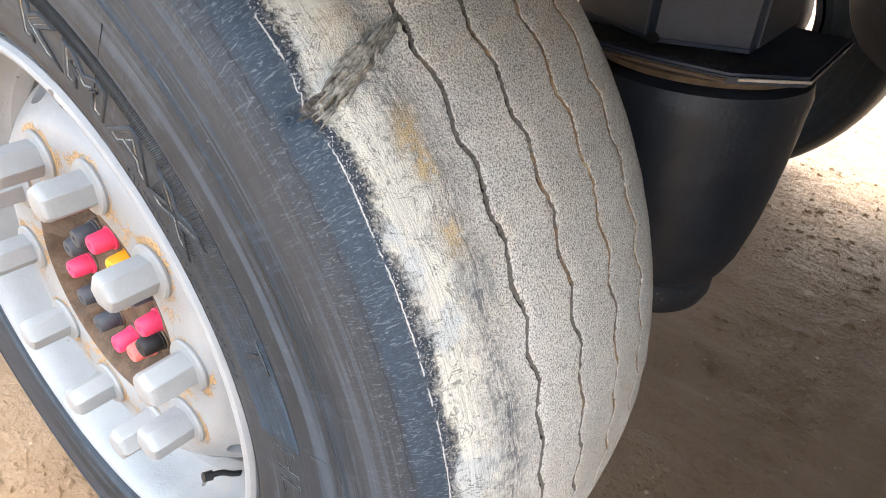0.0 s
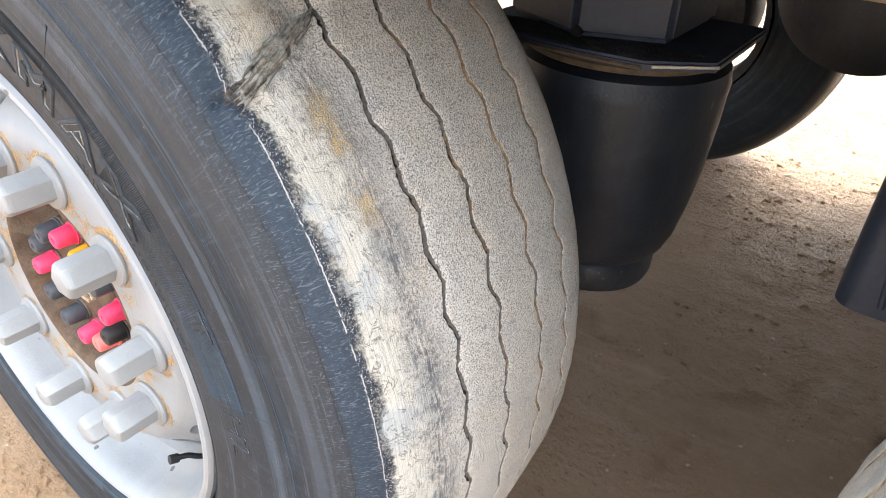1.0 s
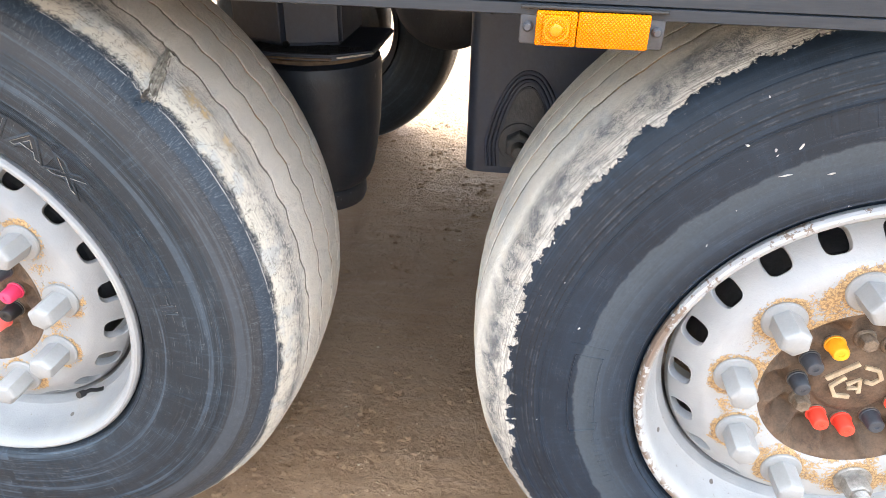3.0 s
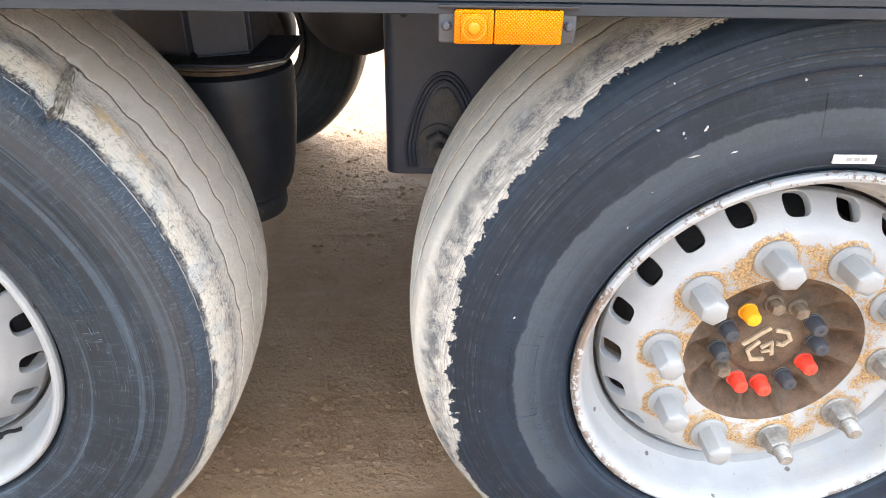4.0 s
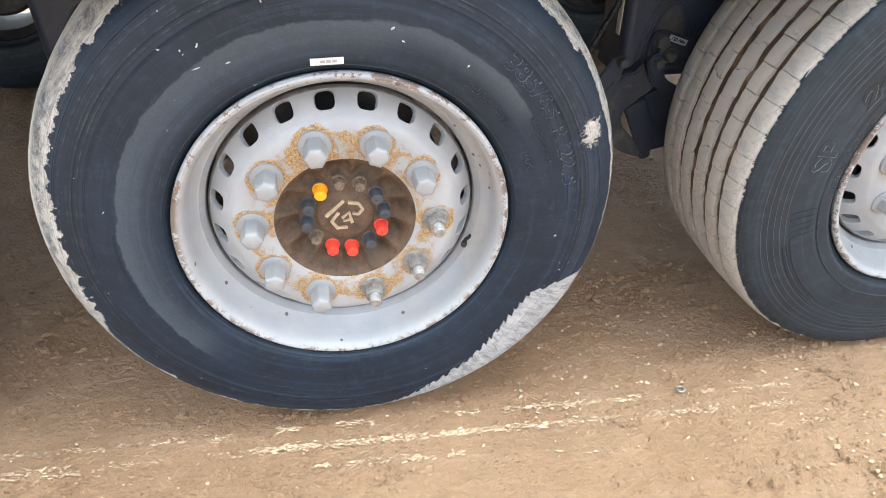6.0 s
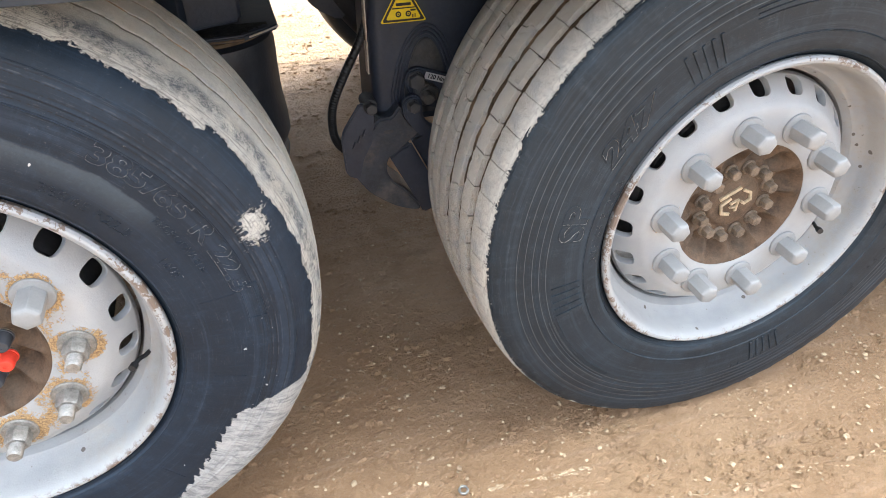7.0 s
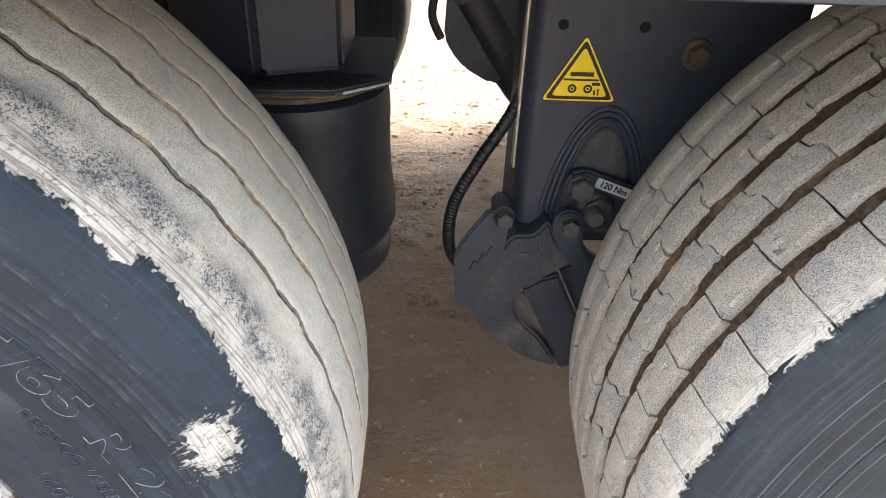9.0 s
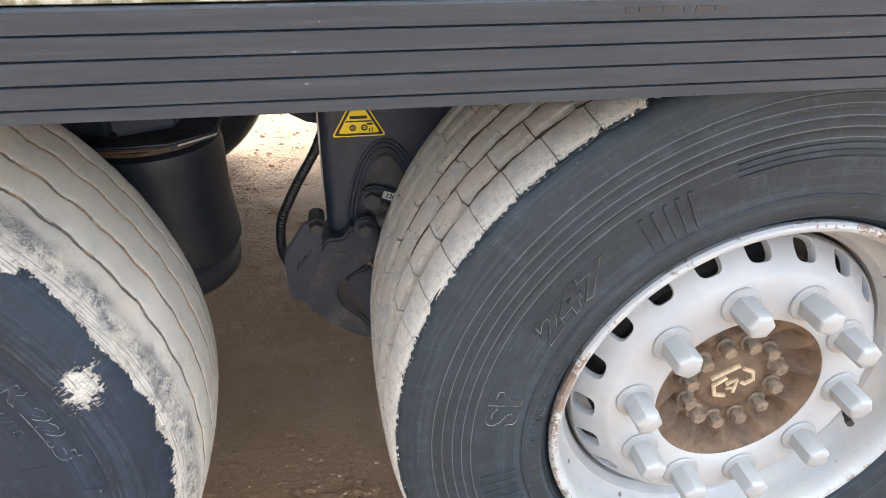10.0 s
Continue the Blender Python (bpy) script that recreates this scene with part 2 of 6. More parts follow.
        holes = op(nt, "ADD", 0.55, mulc(step(nt, op(nt, "ADD", mulc(flake, 0.5), mulc(n_fine, 0.5)), 0.40, 0.50), 0.45))
        mask = op(nt, "MAXIMUM", mask, mulc(step(nt, dist, size, size - 0.002), holes))
    fl = mulc(step(nt, n_fine, 0.735, 0.755), step(nt, v, edge - 0.12, edge - 0.02))
    mask = op(nt, "MAXIMUM", mask, mulc(fl, 0.8))
    mask = mulc(mask, step(nt, v, 0.60, 0.56))
    mc = mixc(nt, step(nt, n_big, 0.32, 0.68), tuple(x * 0.88 for x in mud), tuple(min(1, x * 1.1) for x in mud))
    mc = mixc(nt, mulc(step(nt, n_mid, 0.47, 0.66), mottle), mc, tuple(x * 0.66 for x in mud))
    # blue-grey places where the mud is thin, and tan ones where it is thick
    thin = noi(nt, o, 21, 6, 0.68)
    mc = mixc(nt, mulc(step(nt, thin, 0.50, 0.66), slate), mc, tuple(sum(mud) / 3 * q for q in (0.60, 0.66, 0.72)))
    mc = mixc(nt, mulc(step(nt, thin, 0.46, 0.34), 0.4), mc, (mud[0] * 1.02, mud[1] * 0.94, mud[2] * 0.82))
    mc = mixc(nt, mulc(step(nt, grain, 0.51, 0.59), gritty), mc, tuple(min(0.85, x * 1.42) for x in mud))
    mc = mixc(nt, mulc(step(nt, grain, 0.455, 0.395), gritty), mc, tuple(x * 0.27 for x in mud))
    wear = op(nt, "ADD", w, off(n_mid, 0.03))
    cr = step(nt, wear, crust_to + 0.012, crust_to - 0.008)
    mc = mixc(nt, mulc(cr, 0.9), mc, mixc(nt, n_fine, tuple(x * 0.8 for x in crust), crust))
    curl = noi(nt, o, 62, 5, 0.62, 1.1)
    mc = mixc(nt, mulc(cr, step(nt, thin, 0.50, 0.60), op(nt, "ADD", 0.25, mulc(n_fine, 0.5)), 1.0 if hairy else 0.3), mc, tuple(sum(crust) / 3 * q for q in (0.62, 0.70, 0.76)))
    fiss = mulc(step(nt, curl, 0.478, 0.494), step(nt, curl, 0.522, 0.506), step(nt, n_mid, 0.42, 0.52))
    mc = mixc(nt, mulc(cr, fiss, 0.75), mc, tuple(x * 0.16 for x in crust))
    lines = noi(nt, mapped(nt, uv, (60, 560, 1)), 1.0, 4, 0.65, 0.8)
    mc = mixc(nt, mulc(cr, step(nt, lines, 0.49, 0.43), cracks), mc, tuple(x * 0.36 for x in crust))
    bare = mulc(band(wear, speck[0], speck[1], 0.012), step(nt, op(nt, "ADD", op(nt, "ADD", mulc(n_fine, 0.6 - drawn - fine), op(nt, "ADD", mulc(lines, drawn), mulc(grain, 0.4 + fine))), op(nt, "ADD", mulc(off(n_mid, patch), 1.0), mulc(off(thin, patch), 1.0))), 0.49, 0.54))
    mc = mixc(nt, mulc(bare, speck[2]), mc, (rubber[0] * 1.5 + 0.010, rubber[1] * 1.6 + 0.014, rubber[2] * 1.7 + 0.018))
    for (ua, ub, va, vb, k, col) in stains:
        mc = mixc(nt, mulc(band(u, ua, ub, 0.006), band(op(nt, "ADD", v, off(n_mid, 0.025)), va, vb, 0.006), step(nt, n_fine, 0.36, 0.48), step(nt, thin, 0.40, 0.50), k), mc, col)
    if smear is not None:
        far = step(nt, v, edge + 0.012, edge)
        mc = mixc(nt, mulc(smear, far, 0.85), mc, mixc(nt, step(nt, stroke, 0.35, 0.65), (0.30, 0.305, 0.31), (0.50, 0.50, 0.49)))
    c = mixc(nt, mask, c, mc)
    if hairy:
        # a thin pale crack along the crust's border
        crack = band(op(nt, "ADD", v, op(nt, "ADD", off(n_edge, 0.005), off(n_fine, 0.003))), edge - 0.0132, edge - 0.0123, 0.0003)
        c = mixc(nt, mulc(crack, step(nt, n_mid, 0.43, 0.50), 0.65), c, (0.58, 0.57, 0.54))
    # earth lying in the grooves, carried by an attribute of the mesh: 1 the cut, coloured near black, about 0.5 the
    # filled side
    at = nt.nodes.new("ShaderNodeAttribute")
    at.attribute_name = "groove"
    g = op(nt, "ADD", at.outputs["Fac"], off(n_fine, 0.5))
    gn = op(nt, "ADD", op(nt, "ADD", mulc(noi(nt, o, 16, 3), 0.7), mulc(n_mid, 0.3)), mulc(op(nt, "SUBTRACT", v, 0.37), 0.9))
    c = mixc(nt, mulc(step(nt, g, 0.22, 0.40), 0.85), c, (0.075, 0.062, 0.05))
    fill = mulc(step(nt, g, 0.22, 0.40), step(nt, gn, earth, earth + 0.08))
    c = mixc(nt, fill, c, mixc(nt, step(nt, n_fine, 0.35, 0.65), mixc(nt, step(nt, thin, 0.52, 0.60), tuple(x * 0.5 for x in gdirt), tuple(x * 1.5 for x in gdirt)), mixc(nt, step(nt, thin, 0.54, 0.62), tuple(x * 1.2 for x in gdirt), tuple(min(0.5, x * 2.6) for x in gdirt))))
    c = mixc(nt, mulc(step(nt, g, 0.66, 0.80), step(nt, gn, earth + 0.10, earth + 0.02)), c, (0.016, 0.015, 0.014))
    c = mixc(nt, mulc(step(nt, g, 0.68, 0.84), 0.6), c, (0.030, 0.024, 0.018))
    nt.links.new(c, b.inputs["Base Color"])
    nt.links.new(op(nt, "ADD", 0.55, mulc(mask, 0.38)), b.inputs["Roughness"])
    h = op(nt, "ADD", mulc(mask, op(nt, "ADD", 0.45, op(nt, "ADD", mulc(grain, 0.6), mulc(n_mid, mulc(op(nt, "ADD", cr, bare), 0.5))))), op(nt, "ADD", mulc(op(nt, "ADD", ra, rb), 0.12), mulc(grain, 0.08)))
    h = op(nt, "ADD", h, mulc(cr, mask, step(nt, lines, 0.40, 0.55), 0.5 * cracks))
    bump(nt, b, h, 0.0024)
    return m


def wheel_paint(name, rust, chips, nuts, dull=1.0):
    """Silver-white wheel paint with rust round the studs, dirt and chipped spots."""
    m, nt, b = mk(name, 0.38)
    o = coords(nt)
    x, y, z = split(nt, o)
    r = op(nt, "SQRT", op(nt, "ADD", op(nt, "MULTIPLY", x, x), op(nt, "MULTIPLY", z, z)))
    n1, n2, n3 = noi(nt, o, 9, 5), noi(nt, o, 60, 6, 0.65), noi(nt, o, 260, 3, 0.7)
    c = mixc(nt, step(nt, n1, 0.35, 0.7), tuple(q * dull for q in (0.300, 0.310, 0.318)), tuple(q * dull for q in (0.360, 0.368, 0.370)))
    c = mixc(nt, op(nt, "MULTIPLY", step(nt, n2, 0.6, 0.8), 0.25), c, (0.36, 0.34, 0.31))
    # rust where the disc meets the hub and the studs
    near = op(nt, "MULTIPLY", step(nt, r, 0.212, 0.165), step(nt, r, 0.10, 0.14))
    turn = op(nt, "SUBTRACT", op(nt, "FRACT", op(nt, "ADD", op(nt, "DIVIDE", op(nt, "SUBTRACT", op(nt, "ARCTAN2", z, x), radians(nuts)), radians(36)), 20.5)), 0.5)
    side_off, up_off = op(nt, "MULTIPLY", turn, radians(36) * 0.1675), op(nt, "SUBTRACT", r, 0.1675)
    away = op(nt, "SQRT", op(nt, "ADD", op(nt, "MULTIPLY", side_off, side_off), op(nt, "MULTIPLY", up_off, up_off)))
    near = op(nt, "MAXIMUM", op(nt, "MULTIPLY", near, 0.80), op(nt, "MULTIPLY", step(nt, away, 0.046, 0.030), 1.05))
    lump = op(nt, "ADD", op(nt, "ADD", op(nt, "MULTIPLY", noi(nt, o, 26, 3), 0.46), op(nt, "MULTIPLY", n2, 0.20)), op(nt, "MULTIPLY", n3, 0.34))
    ru = step(nt, op(nt, "ADD", op(nt, "MULTIPLY", near, 0.34), op(nt, "MULTIPLY", op(nt, "SUBTRACT", lump, 0.5), 1.5)), 0.37 - rust * 2.2, 0.41 - rust * 2.2)
    ru = op(nt, "MULTIPLY", ru, step(nt, near, 0.02, 0.15))
    c = mixc(nt, op(nt, "MULTIPLY", ru, 0.9), c, mixc(nt, step(nt, n3, 0.35, 0.65), (0.15, 0.075, 0.025), (0.50, 0.32, 0.13)))
    side = step(nt, op(nt, "ADD", x, op(nt, "MULTIPLY", n1, 0.12)), 0.10, 0.24)
    well = op(nt, "MULTIPLY", op(nt, "MULTIPLY", step(nt, r, 0.246, 0.256), step(nt, r, 0.290, 0.281)), step(nt, op(nt, "ADD", op(nt, "MULTIPLY", n1, 0.6), op(nt, "MULTIPLY", n2, 0.4)), 0.42, 0.6))
    c = mixc(nt, op(nt, "MULTIPLY", op(nt, "MULTIPLY", well, side), 0.4), c, (0.33, 0.28, 0.21))
    soil = op(nt, "MULTIPLY", step(nt, r, 0.243, 0.252), step(nt, op(nt, "ADD", op(nt, "MULTIPLY", n2, 0.6), op(nt, "MULTIPLY", n3, 0.4)), 0.61, 0.66))
    c = mixc(nt, op(nt, "MULTIPLY", soil, 0.6), c, (0.16, 0.13, 0.10))
    # shade painted as a dark ring where disc meets rim, and a few dark spots on the barrel
    joint_shade = op(nt, "MULTIPLY", step(nt, r, 0.2425, 0.2455), step(nt, r, 0.2525, 0.2495))
    c = mixc(nt, op(nt, "MULTIPLY", joint_shade, op(nt, "ADD", 0.45, op(nt, "MULTIPLY", n2, 0.8))), c, (0.055, 0.05, 0.045))
    spot = op(nt, "MULTIPLY", step(nt, r, 0.255, 0.26), step(nt, op(nt, "ADD", vor(nt, o, 26), op(nt, "MULTIPLY", n2, 0.25)), 0.235, 0.215))
    c = mixc(nt, op(nt, "MULTIPLY", spot, 0.85), c, (0.07, 0.05, 0.035))
    # chips along the flange
    ch = op(nt, "MULTIPLY", step(nt, r, 0.285, 0.296), step(nt, op(nt, "ADD", op(nt, "MULTIPLY", n2, 0.6), op(nt, "ADD", op(nt, "MULTIPLY", n1, 0.45), op(nt, "MULTIPLY", n3, 0.25))), 0.79 - chips, 0.81 - chips))
    c = mixc(nt, op(nt, "MULTIPLY", ch, 0.85), c, (0.12, 0.075, 0.045))
    nt.links.new(c, b.inputs["Base Color"])
    nt.links.new(op(nt, "ADD", 0.33, op(nt, "MULTIPLY", n2, 0.25)), b.inputs["Roughness"])
    bump(nt, b, op(nt, "ADD", n3, op(nt, "MULTIPLY", ru, 1.0)), 0.0006)
    return m


def rail_mat():
    m, nt, b = mk("rail_paint", 0.45)
    b.inputs["Specular IOR Level"].default_value = 0.35
    o = coords(nt)
    sc = noi(nt, mapped(nt, o, (1.5, 30, 30)), 4, 6, 0.7)
    n2 = noi(nt, o, 90, 4, 0.7)
    c = mixc(nt, step(nt, sc, 0.4, 0.7), (0.0150, 0.0205, 0.0290), (0.0270, 0.0335, 0.0430))
    c = mixc(nt, op(nt, "MULTIPLY", step(nt, op(nt, "ADD", op(nt, "MULTIPLY", sc, 0.6), op(nt, "MULTIPLY", n2, 0.4)), 0.62, 0.68), 0.8), c, (0.42, 0.42, 0.42))
    nt.links.new(c, b.inputs["Base Color"])
    bump(nt, b, n2, 0.0004)
    return m


def panel_mat():
    m, nt, b = mk("mossy_panel", 0.7)
    o = coords(nt)
    n1, n2 = noi(nt, o, 14, 6, 0.7), noi(nt, mapped(nt, o, (1, 1, 0.6)), 95, 5, 0.7)
    c = mixc(nt, step(nt, n1, 0.35, 0.65), (0.46, 0.42, 0.33), (0.54, 0.50, 0.42))
    c = mixc(nt, op(nt, "MULTIPLY", step(nt, op(nt, "ADD", op(nt, "MULTIPLY", n1, 0.5), op(nt, "MULTIPLY", n2, 0.5)), 0.43, 0.56), 0.9), c, (0.13, 0.115, 0.05))
    nt.links.new(c, b.inputs["Base Color"])
    bump(nt, b, n2, 0.0006)
    return m


def reflector_mat():
    m, nt, b = mk("amber_reflector", 0.2)
    o = coords(nt)
    x, y, z = split(nt, o)
    gx = op(nt, "ABSOLUTE", op(nt, "SINE", op(nt, "MULTIPLY", op(nt, "ADD", x, z), 900)))
    gz = op(nt, "ABSOLUTE", op(nt, "SINE", op(nt, "MULTIPLY", op(nt, "SUBTRACT", x, z), 900)))
    g = op(nt, "MULTIPLY", gx, gz)
    nt.links.new(mixc(nt, g, (0.50, 0.12, 0.0), (0.82, 0.265, 0.0)), b.inputs["Base Color"])
    b.inputs["Specular IOR Level"].default_value = 0.15
    bump(nt, b, g, 0.0008)
    return m


M_GROUND = ground_mat()
# ring 0.0178 on each tyre paints the shadowed gap between bead and rim
M_TYRE1 = tyre_mat("tyre_rubber_dusty", 0.247, 0.009, 0.034, 13, (0.60, 0.57, 0.515), (0.68, 0.655, 0.57), (0.0132, 0.0205, 0.0290), 0.270, (0.272, 0.298, 0.75),
                   stains=((0.332, 0.358, 0.273, 0.287, 0.9, (0.66, 0.50, 0.27)), (0.372, 0.384, 0.262, 0.285, 0.4, (0.60, 0.50, 0.33))), streaks=0.85, hairy=0.5, patch=0.16, creep=0.010, rings=((0.0178, 0.9),), gdirt=(0.30, 0.20, 0.115), earth=0.52, cracks=0.28, gritty=0.85, slate=0.35, bands=0.7, drawn=0.3)
M_TYRE2 = tyre_mat("tyre_rubber_flaking", 0.238, 0.0014, 0.050, 15, (0.625, 0.605, 0.545), (0.72, 0.695, 0.63), (0.0072, 0.0148, 0.0265), 0.258, (0.258, 0.292, 0.9),
                   spill=((0.0, 0.235), (0.014, 0.208), (0.061, 0.164), (0.089, 0.150), (0.111, 0.133), (0.150, 0.116), (0.172, 0.122), (0.192, 0.185), (0.202, 0.262), (0.212, 0.268)),
                   wedges=((0.52, 0.83, 0.032, 0.06), (0.55, 1.03, 0.026, 0.02), (-0.5, 0.10, 0.032, 0.05)), scuffs=((0.46, 0.86, 0.030, 0.103, 0.6, (0.064, 0.082, 0.098)), (0.34, 0.47, 0.060, 0.107, 0.6, (0.064, 0.082, 0.098))),
                   blobs=((0.446, 0.017, 0.163, 0.021), (0.463, 0.017, 0.184, 0.011), (0.440, 0.017, 0.146, 0.013), (0.456, 0.017, 0.140, 0.006)), streaks=0.3, gdirt=(0.36, 0.25, 0.15), earth=0.46, rings=((0.0178, 0.9), (0.158, 0.9), (0.166, 0.8), (0.173, 0.6), (0.186, 0.9)), cracks=0.8, gritty=0.55, patch=0.24, slate=0.55, fine=0.38)
M_TYRE3 = tyre_mat("tyre_rubber_clean", 0.246, 0.002, 0.020, 22, (0.445, 0.415, 0.365), (0.70, 0.67, 0.60), (0.0120, 0.0188, 0.0262), 0.259, (0.30, 0.30, 0.0), streaks=0.35, gdirt=(0.085, 0.056, 0.034), earth=0.30, cracks=0.35, gritty=0.7, mottle=0.6, rings=((0.0178, 0.9),), pale_rings=(0.136, 0.149, 0.162, 0.176, 0.190), slate=0.6)
M_TORN = simple("torn_rubber", (0.23, 0.22, 0.19), 0.85, 0, 0.8, 120, 0.0012, 0.4)
M_FLECK = simple("dried_mud_fleck", (0.42, 0.42, 0.41), 0.9, 0, 0.3, 120, 0.0008)
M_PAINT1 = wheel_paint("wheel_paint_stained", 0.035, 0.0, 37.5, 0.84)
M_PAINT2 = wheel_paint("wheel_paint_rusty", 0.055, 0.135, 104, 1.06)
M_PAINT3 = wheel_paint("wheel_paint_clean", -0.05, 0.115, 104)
M_HUB = simple("rusty_cast_hub", (0.098, 0.062, 0.038), 0.8, 0.15, 0.5, 40, 0.0014, 0.25)
M_BOLT = simple("rusty_bolt", (0.17, 0.13, 0.095), 0.6, 0.3, 0.5, 80, 0.0006, 0.4)
M_LOGO = simple("worn_cast_emblem", (0.42, 0.33, 0.22), 0.7, 0.1, 0.3, 90)
M_STUD = simple("bare_steel_nut", (0.30, 0.29, 0.27), 0.5, 0.6, 0.35, 90)
M_CAP = simple("grey_white_plastic", (0.265, 0.27, 0.27), 0.42, 0, 0.07, 45, 0.0002)
M_PINK = simple("pink_plastic", (0.80, 0.045, 0.13), 0.45, 0, 0.12, 60, 0.0002)
M_SALMON = simple("salmon_plastic", (0.82, 0.16, 0.14), 0.45, 0, 0.12, 60, 0.0002)
M_RED = simple("red_plastic", (0.78, 0.055, 0.03), 0.45, 0, 0.12, 60, 0.0002)
M_ORANGE = simple("orange_plastic", (0.90, 0.36, 0.01), 0.45, 0, 0.12, 60, 0.0002)
M_GREY = simple("dark_grey_plastic", (0.045, 0.05, 0.06), 0.5, 0, 0.2, 60, 0.0002)
M_BLACK = simple("black_plastic", (0.012, 0.012, 0.013), 0.5, 0, 0.2, 60, 0.0002)
M_BAG = simple("black_rubber_bellows", (0.0100, 0.0150, 0.0235), 0.5, 0, 0.3, 25, 0.0006, 0.08)
bag_ = M_BAG.node_tree
nick_ = op(bag_, "MULTIPLY", step(bag_, noi(bag_, mapped(bag_, coords(bag_), (1, 1, 0.45)), 210, 2, 0.6, 0.5), 0.70, 0.735), step(bag_, noi(bag_, coords(bag_), 14, 3), 0.46, 0.60))
scuff_ = step(bag_, noi(bag_, mapped(bag_, coords(bag_), (1, 1, 0.16)), 26, 5, 0.7, 0.4), 0.50, 0.72)
bag_out = bag_.nodes["Principled BSDF"]
bag_col = mixc(bag_, op(bag_, "MULTIPLY", scuff_, 0.5), bag_out.inputs["Base Color"].links[0].from_socket, (0.030, 0.037, 0.046))
bag_.links.new(mixc(bag_, op(bag_, "MULTIPLY", nick_, 0.7), bag_col, (0.16, 0.17, 0.18)), bag_out.inputs["Base Color"])
M_STEEL = simple("dark_painted_steel", (0.019, 0.027, 0.045), 0.55, 0, 0.25, 18, 0.0005, 0.12)
M_DIRTY = simple("dirty_dark_steel", (0.042, 0.043, 0.046), 0.6, 0, 0.4, 24, 0.001, 0.35)
M_CAST = simple("dusty_cast_steel", (0.026, 0.033, 0.046), 0.6, 0, 0.35, 26, 0.0015, 0.42)
M_WORN_LIT = simple("worn_lit_metal", (0.52, 0.47, 0.40), 0.55, 0.2, 0.25, 60)
M_OCHRE = simple("ochre_marked_bolt", (0.075, 0.060, 0.036), 0.7, 0.1, 0.4, 70)
M_RAIL = rail_mat()
M_PANEL = panel_mat()
M_AMBER = simple("amber_lens", (0.70, 0.20, 0.002), 0.15, 0, 0.06, 30, 0.0001)
M_REFL = reflector_mat()
M_YELLOW = simple("yellow_sticker", (0.80, 0.60, 0.01), 0.4, 0, 0.06, 30, 0.0001)
M_INK = simple("black_print", (0.012, 0.012, 0.012), 0.5, 0, 0.1, 30, 0.0001)
M_LABEL = simple("white_label", (0.52, 0.515, 0.50), 0.5, 0, 0.08, 50, 0.0001)
M_STONE = simple("pale_gravel", (0.52, 0.40, 0.26), 0.9, 0, 0.35, 14, 0.002)
geo_ = M_STONE.node_tree.nodes.new("ShaderNodeNewGeometry")
bsdf_ = M_STONE.node_tree.nodes["Principled BSDF"]
was_ = bsdf_.inputs["Base Color"].links[0].from_socket
M_STONE.node_tree.links.new(mixc(M_STONE.node_tree, step(M_STONE.node_tree, geo_.outputs["Random Per Island"], 0.35, 0.9), mixc(M_STONE.node_tree, 0.55, was_, (0.30, 0.19, 0.115)), was_), bsdf_.inputs["Base Color"])
M_TAN = simple("tan_dusty_metal", (0.30, 0.235, 0.17), 0.7, 0, 0.35, 50, 0.0006, 0.3)
M_GRIME = simple("black_grime", (0.020, 0.019, 0.018), 0.9, 0, 0.6, 60, 0.003, 0.25)
# near black, carries the shade inside holes that are not cut
M_HOLE_DARK = simple("hole_dark", (0.0015, 0.0015, 0.0015), 0.9, 0, 0.1, 30, 0.0001)
M_RUST = simple("rusty_clamp", (0.13, 0.09, 0.055), 0.75, 0.3, 0.4, 50)


# ---- mesh helpers ----
def part(name, bm, material, parent=None, label="", smooth=True):
    me = bpy.data.meshes.new(name)
    bm.normal_update()
    bm.to_mesh(me)
    bm.free()
    if smooth:
        me.shade_smooth()
        me.set_sharp_from_angle(angle=radians(38))
    ob = new(name, me)
    me.materials.append(material)
    ob.parent = parent
    if label:
        tagged(ob, label)
    return ob


def thing(name, at, label, category, group="", kind=""):
    e = new(name)
    e.empty_display_size = 0.05
    e.matrix_world = Matrix.Translation(at) if not isinstance(at, Matrix) else at
    return tagged(e, label, category, group, kind)


def box(bm, x0, x1, y0, y1, z0, z1, bevel=0.0, seg=2):
    b2 = bmesh.new()
    bmesh.ops.create_cube(b2, size=1)
    for v in b2.verts:
        v.co = Vector(((x0 + x1) / 2 + v.co.x * (x1 - x0), (y0 + y1) / 2 + v.co.y * (y1 - y0), (z0 + z1) / 2 + v.co.z * (z1 - z0)))
    if bevel:
        bmesh.ops.bevel(b2, geom=b2.edges[:], offset=bevel, segments=seg, affect="EDGES", profile=0.5)
    me = bpy.data.meshes.new("tmp")
    b2.to_mesh(me)
    b2.free()
    bm.from_mesh(me)
    bpy.data.meshes.remove(me)
    return bm


